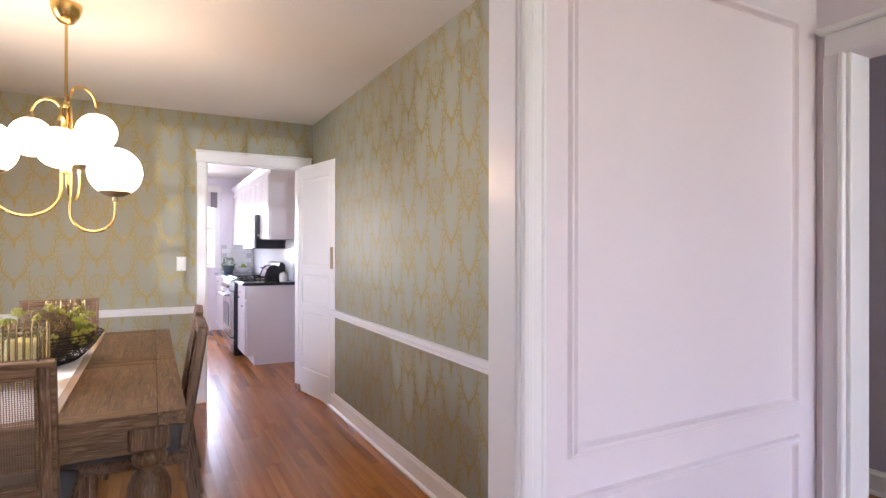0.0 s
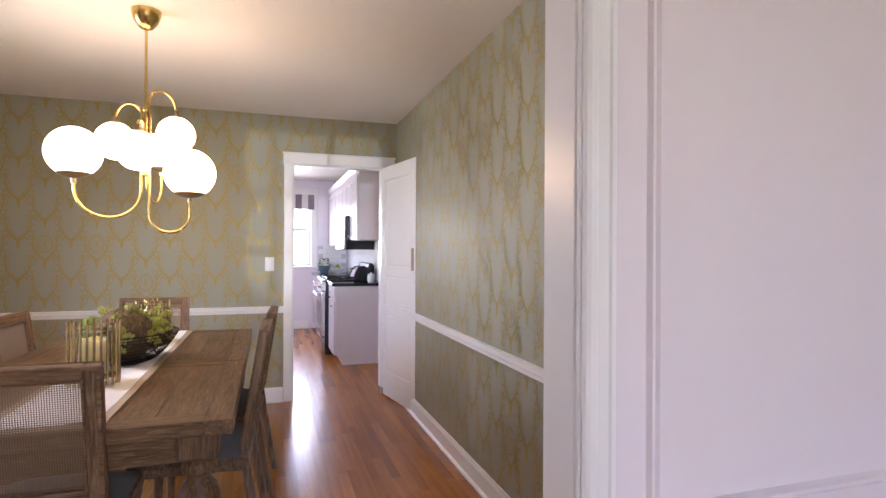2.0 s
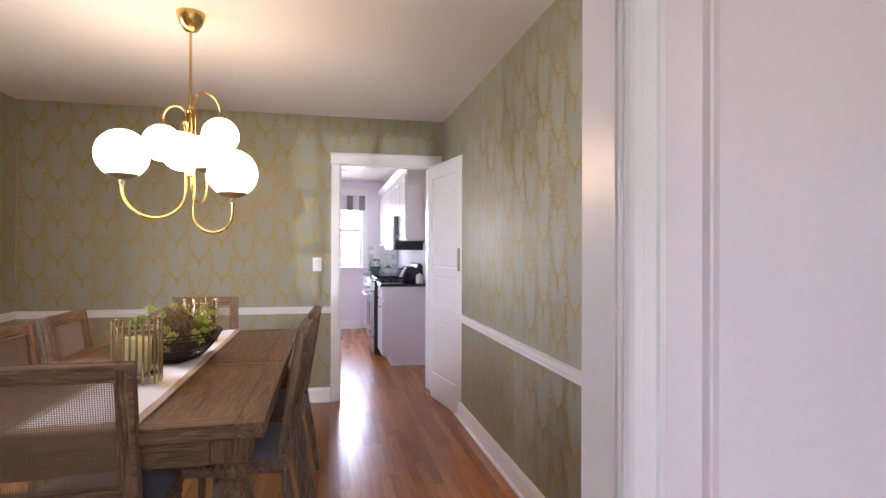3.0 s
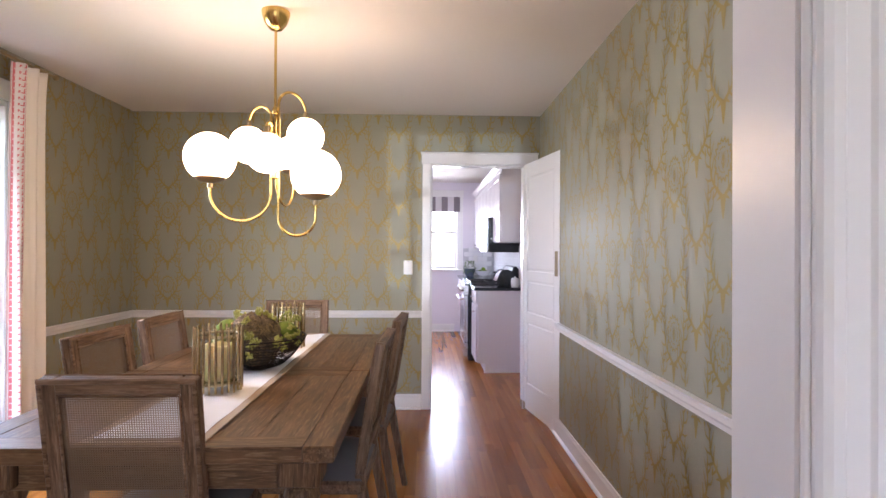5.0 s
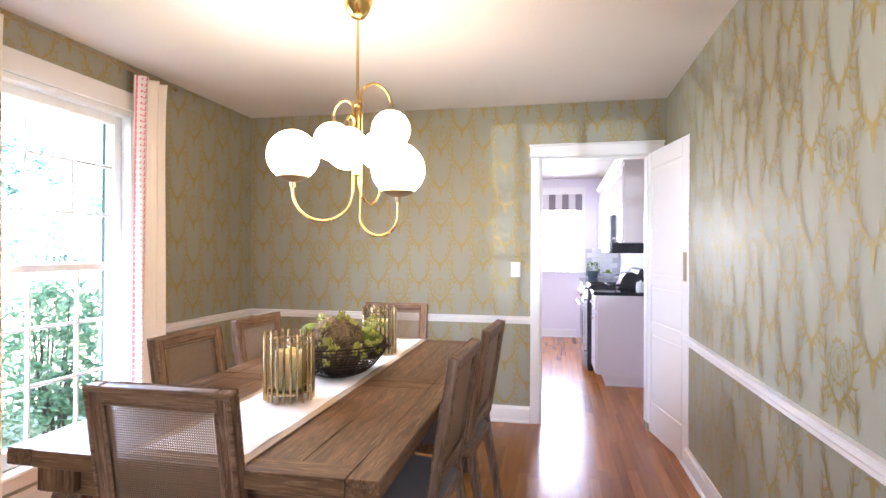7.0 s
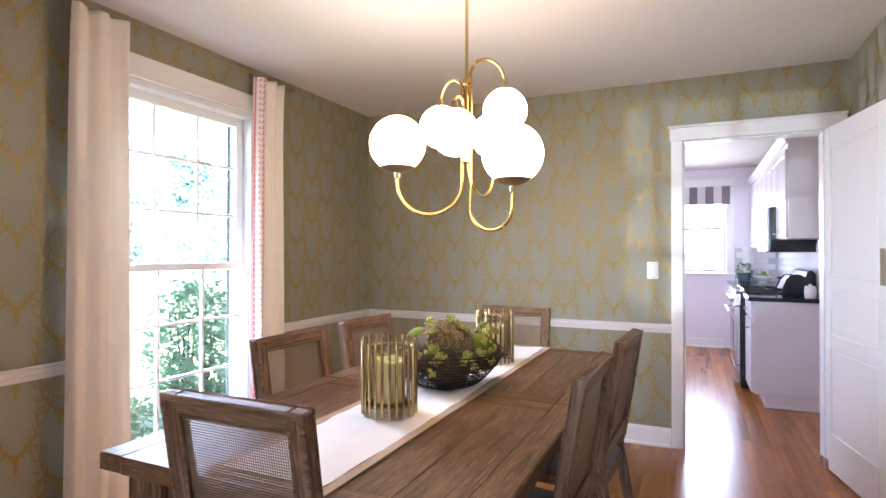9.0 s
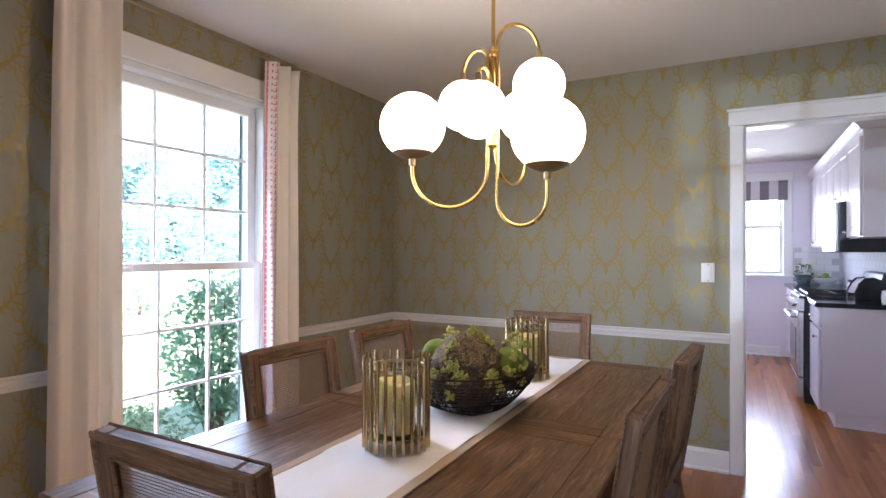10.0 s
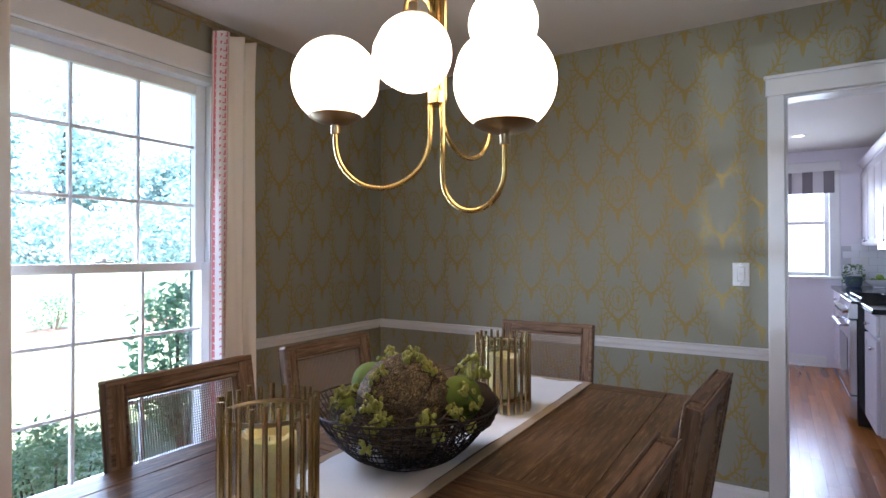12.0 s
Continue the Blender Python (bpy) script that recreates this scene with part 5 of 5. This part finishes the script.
def shrub(x, y, height, width, label, mat, size, stems, seed, clumps, per, name="shrub", low=0.25, group=""):
    rnd = random.Random(seed)
    z0 = lie(x, y)
    s = thing(name, pose(x, y, z0), label, "shrub", group)
    g = Geo()
    for k in range(stems):
        a = rnd.uniform(0, 6.28)
        tip = Vector((math.cos(a) * width * 0.3, math.sin(a) * width * 0.3, height * rnd.uniform(0.7, 0.95)))
        mid = tip * 0.5 + Vector((rnd.gauss(0, 0.05), rnd.gauss(0, 0.05), 0))
        g.tube([(0.03 * math.cos(a), 0.03 * math.sin(a), -0.02), mid, tip], [0.016, 0.011, 0.004], 6)
    part("stems", g, TRUNK, s)
    g = Geo()
    for k in range(clumps):
        u, a = rnd.random(), rnd.uniform(0, 6.28)
        h = low + (1 - low) * u
        r = width / 2 * math.sqrt(rnd.random()) * (0.55 + 0.9 * math.sin(math.pi * min(max(u, 0.05), 0.93)))
        leaves(g, rnd, Vector((r * math.cos(a), r * math.sin(a), h * height)), size, per, size * 1.7)
    tagged(part("foliage", g, mat, s), "dense green leaves", kind="stuff")
    return s


shrub(-3.2, 4.42, 1.40, 0.56, "tall leafy evergreen shrub beside the window", SHRUB, 0.033, 9, 2, 250, 9, low=0.26)
shrub(-2.52, 3.24, 0.84, 0.52, "low round variegated bush below the window", BOX, 0.017, 9, 5, 420, 11, low=0.12)
for i, (x, y) in enumerate(((-9.4, 5.0), (-9.8, 6.3), (-10.0, 8.1), (-12.5, 12.5))):
    shrub(x, y, 0.62, 0.6, "small young bush in the lawn", SHRUB, 0.035, 5, 30 + i, 60, 8, group="young bushes", low=0.15)
    tagged(part("mulch_ring", Geo().lathe([(0.0, 0.05), (0.3, 0.045), (0.5, 0.0), (0.52, -0.05)], 20, (x, y, lie(x, y)), False), MULCH, None, "", True), "ring of brown mulch round a young bush", "mulch", "mulch rings")


def tree(x, y, height, width, seed, bole=0.25):
    rnd = random.Random(seed)
    t = thing("tree", pose(x, y, lie(x, y)), "large leafy green tree beyond the lawn", "tree", "trees beyond the lawn")
    g = Geo()
    top = Vector((rnd.gauss(0, 0.3), rnd.gauss(0, 0.3), height * 0.85))
    pts = [top * (i / 6) + Vector((0.12 * math.sin(i * 1.7 + seed), 0.12 * math.cos(i * 1.3), 0)) * (i > 0) - Vector((0, 0, 0.3 if i == 0 else 0)) for i in range(7)]
    g.tube(pts, [height * 0.03 * (1 - 0.13 * i) for i in range(7)], 8)
    ends = []
    for k in range(16):
        h = rnd.uniform(bole, 0.8)
        a = rnd.uniform(0, 6.28)
        p = top * h
        r = width / 2 * rnd.uniform(0.55, 1.0) * math.sin(math.pi * min(0.95, (h - bole * 0.5) * 1.05 + 0.12))
        q = p + Vector((math.cos(a) * r, math.sin(a) * r, rnd.uniform(0.05, 0.16) * height))
        g.tube([p, (p + q) / 2 + Vector((0, 0, 0.1)), q], [height * 0.011, height * 0.007, 0.02], 5)
        ends += [q, (p + q) / 2, p + (q - p) * 0.75]
    ends += [top, top * 0.95]
    part("trunk", g, TRUNK, t)
    g = Geo()
    for q in ends:
        for _ in range(5):
            c = q + Vector((rnd.gauss(0, 1), rnd.gauss(0, 1), rnd.gauss(0, 0.7))) * width * 0.085
            leaves(g, rnd, c, 0.20, 26, width * 0.06, 1.6)
    tagged(part("crown", g, GLARE_LEAF, t), "uneven crown of green leaves", kind="stuff")
    return t


for i, (x, y, h, w, b) in enumerate(((-27, 9.6, 8.0, 6.5, 0.1), (-35, 17.5, 10.5, 8.0, 0.12), (-26, 20.0, 4.5, 5.0, 0.06), (-36, 25.0, 7.5, 8.0, 0.1), (-30, 27.5, 9.0, 6.0, 0.1), (-24, 24.0, 3.6, 4.6, 0.06), (-38, 33.0, 10.0, 9.0, 0.1),
                                     (-25, 8.0, 5.0, 5.0, 0.06), (-40, 9.0, 11.0, 8.0, 0.12), (-27, 31.5, 6.5, 6.0, 0.08))):
    tree(x, y, h, w, 60 + i, b)
house = thing("house", pose(-30, 15.0, lie(-30, 15.0)), "small pale garden house with gabled roof among trees", "house")
part("wall", Geo().box((-1.5, -1.25, -0.4), (1.5, 1.25, 1.9)), SIDING, house)
part("roof", Geo().prism([(-1.45, 1.86), (1.45, 1.86), (1.45, 1.95), (0, 2.65), (-1.45, 1.95)], "x", -1.65, 1.65), ROOFING, house)
wdw = part("window", Geo().box((1.5, -0.22, 1.2), (1.54, 0.22, 1.62), 0.01), TRIM, house)
part("pane", Geo().box((1.541, -0.17, 1.25), (1.55, 0.17, 1.57)), BLACK, wdw)
shutter = thing("shutter", pose(-2.06, 3.675, 0.2, 0, 0, -66), "dark green louvred window shutter standing ajar", "shutter")
part("frame", Geo().box((-0.30, -0.015, 0), (-0.25, 0.015, 1.95), 0.003).box((-0.05, -0.015, 0), (0, 0.015, 1.95), 0.003).box((-0.25, -0.015, 0), (-0.05, 0.015, 0.07), 0.003).box((-0.25, -0.015, 1.88), (-0.05, 0.015, 1.95), 0.003), SHUTTER, shutter)
slat = Geo().prism([(-0.014, -0.018), (-0.010, -0.018), (0.014, 0.018), (0.010, 0.018)], "x", -0.25, -0.05).mesh("louvre", SHUTTER)
for k in range(44):
    part("louvre", slat, SHUTTER, shutter, at=pose(0, 0, 0.095 + 0.0412 * k))
for i, (x, y, h, w) in enumerate(((-22.5, 11.0, 1.9, 3.6), (-23.5, 15.0, 2.2, 4.2), (-23.0, 18.2, 2.6, 4.4), (-22.5, 21.6, 2.4, 4.0), (-24.0, 28.0, 2.8, 5.0))):
    shrub(x, y, h, w, "wide leafy bush at the lawn's far edge, coloured pale for glare", GLARE_LEAF, 0.13, 8, 90 + i, 150, 12, "bush", 0.08, "bushes at the far edge")
line = thing("utility_line", pose(-22, 0, 0), "wooden utility poles with thin overhead wires", "utility line")
for y in (-10, 41):
    part("pole", Geo().tube([(0, y, lie(-22, y) - 0.5), (0, y, 9.2)], [0.14, 0.10], 10), TRUNK, line, "", True)
for dz in (0.0, 0.5):
    part("wire", Geo().tube([(0, -10 + 3 * i, 7.4 + dz + 0.0016 * (3 * i - 25.5) ** 2) for i in range(18)], 0.012, 4), BLACK, line)

# ---------------------------------------------------------------- gold antler print on the wallpaper
CS, PR = 0.171, 0.303


def ribbon(pts, widths):
    """A flat strip along a bent line, as quads."""
    out = []
    for i, (x, y) in enumerate(pts):
        a, b = pts[max(i - 1, 0)], pts[min(i + 1, len(pts) - 1)]
        dx, dy = b[0] - a[0], b[1] - a[1]
        d = math.hypot(dx, dy) or 1.0
        w = widths[i] / 2
        out.append(((x - dy / d * w, y + dx / d * w), (x + dy / d * w, y - dx / d * w)))
    return [(out[i][0], out[i][1], out[i + 1][1], out[i + 1][0]) for i in range(len(out) - 1)]


def bezier(p0, p1, p2, p3, n):
    return [tuple(p0[k] * (1 - t) ** 3 + 3 * p1[k] * t * (1 - t) ** 2 + 3 * p2[k] * t * t * (1 - t) + p3[k] * t ** 3 for k in (0, 1)) for t in [i / n for i in range(n + 1)]]


def antlers():
    """A stag's head with wide, many-tined antlers."""
    q = []
    for s in (-1, 1):
        beam = bezier((0.004 * s, 0.006), (0.030 * s, 0.030), (0.098 * s, 0.064), (0.077 * s, 0.172), 14)
        q += ribbon(beam, [0.0145 - 0.0085 * i / 14 + 0.0016 * (i % 2) for i in range(15)])
        for t0, tip, w in ((3, (0.030, 0.066), 0.0075), (4, (0.068, 0.004), 0.0080), (6, (0.046, 0.108), 0.0080), (6, (0.100, 0.026), 0.0085), (8, (0.112, 0.080), 0.0085), (9, (0.052, 0.150), 0.0075),
                           (11, (0.112, 0.142), 0.0080), (12, (0.054, 0.196), 0.0070), (13, (0.100, 0.196), 0.0070), (14, (0.074, 0.224), 0.0065)):
            a = beam[t0]
            b = (tip[0] * s, tip[1])
            m = ((a[0] + b[0]) / 2 + 0.005 * s, (a[1] + b[1]) / 2 - 0.007)
            q += ribbon([a, m, b], [w * 1.1, w, 0.0022])
        q += ribbon([(0.006 * s, 0.004), (0.020 * s, 0.007), (0.038 * s, -0.003)], [0.009, 0.0125, 0.002])
        q += ribbon([(0.058 * s, 0.030), (0.062 * s, 0.012), (0.058 * s, -0.012)], [0.004, 0.0075, 0.002])
    q += ribbon([(0, 0.014), (0, -0.004), (0, -0.022), (0, -0.044), (0, -0.064)], [0.020, 0.029, 0.023, 0.015, 0.006])
    return q


def medallion():
    q = []
    for k in range(16):
        a = 2 * math.pi * k / 16
        for s in (-0.20, 0.24):
            q += ribbon([(0.042 * math.sin(a), 0.125 + 0.056 * math.cos(a)), (0.050 * math.sin(a + s * 0.6), 0.125 + 0.065 * math.cos(a + s * 0.6)), (0.057 * math.sin(a + s), 0.125 + 0.075 * math.cos(a + s))], [0.004, 0.007, 0.001])
        if k % 5 != 4:
            q += ribbon([(r * math.sin(b), 0.125 + r * 1.38 * math.cos(b)) for r, b in ((0.029, a), (0.031, a + 0.17), (0.028, a + 0.34))], [0.003, 0.0065, 0.002])
    for s in (-1, 1):
        q += ribbon([(0.002 * s, 0.098), (0.010 * s, 0.118), (0.006 * s, 0.138), (0.013 * s, 0.156)], [0.002, 0.004, 0.003, 0.001])
    q += ribbon([(0, 0.092), (0, 0.110), (0, 0.130), (0, 0.150)], [0.002, 0.007, 0.009, 0.003])
    return q


MOTIF, MEDAL = antlers(), medallion()


def inside(poly, box):
    return all(box[0] <= u <= box[1] and box[2] <= v <= box[3] for u, v in poly)


def print_wall(parent, put, areas, u0, v0, phase, spread):
    """Repeat the motif over the parts of a wall in areas; put turns (u, v) into a place on the wall."""
    g = Geo()
    for c in range(int((spread[0] - u0) / CS) - 2, int((spread[1] - u0) / CS) + 3):
        for r in range(-8, 10):
            u, v = u0 + c * CS, v0 + (r + 0.5 * (c % 2)) * PR
            polys = list(MOTIF)
            if (c + phase) % 2 == 0:
                kind = (((c + phase) // 2) % 4) in (0, 3)
                if (r % 2 == 0) == kind:
                    polys += MEDAL
            for i, p in enumerate(polys):
                w = [(u + a, v + b) for a, b in p]
                if any(inside(w, box) for box in areas):
                    g.add([put(a, b, E1 + 0.00004 * (i % 24)) for a, b in w], [(0, 1, 2, 3)])
    return tagged(part("gold_print", g, GOLDPRINT, parent), "metallic gold antler print", kind="stuff")


E1 = 0.0012
print_wall(wall_north, lambda u, v, e: (u, YN - e, v), [(XW, 0.513, 0.13, RZ - 0.06), (XW, 0.505, RZ + 0.001, H), (0.49, XE, DH + 0.10, H)], -0.195, 1.508, 0, (XW, XE))
print_wall(wall_west, lambda u, v, e: (XW + e, u, v), [(YS, WY0 - 0.1, 0.13, RZ - 0.06), (YS, WY0 - 0.11, RZ + 0.001, H), (WY1 + 0.1, YN, 0.13, RZ - 0.06), (WY1 + 0.11, YN, RZ + 0.001, H), (WY0 - 0.12, WY1 + 0.12, 2.27, H), (WY0 - 0.12, WY1 + 0.12, 0.127, 0.148)],
           4.072, 1.66, 1, (YS, YN))
print_wall(wall_east, lambda u, v, e: (XE - e, u, v), [(YS, YN, 0.13, RZ - 0.075), (YS, YN, RZ - 0.011, H)], 2.53, 1.478, 0, (YS, YN))

# ---------------------------------------------------------------- floor strips
strip_w = 0.0572
lengths = (0.55, 0.75, 0.95, 1.2)
planks = {L: Geo().box((0.0001, 0.0001, -0.0138), (strip_w - 0.0001, L - 0.0001, 0.0), 0.0003).mesh("plank", FLOORWOOD) for L in lengths}
rnd = random.Random(8)
rest, count = Geo(), 0
ncol = int((2.1 - XW) / strip_w)
for c in range(ncol):
    x = XW + c * strip_w
    y = -3.0 - rnd.uniform(0, 1.0)
    while y < KY:
        L = rnd.choice(lengths)
        near = 0.3 < x < 1.44 and 1.7 < y < 9.0
        if near and count < 300:
            part("plank", planks[L], FLOORWOOD, floor, at=pose(x, y, 0))
            count += 1
        else:
            rest.box((x + 0.0001, y + 0.0001, -0.0138), (x + strip_w - 0.0001, min(y + L, KY + 0.1) - 0.0001, 0.0), 0.0003)
        y += L
rest.box((2.1, -3.0, -0.0138), (3.58, 3.0, -0.001))
tagged(part("planks", rest, FLOORWOOD, floor), "glossy oak strips", kind="stuff")
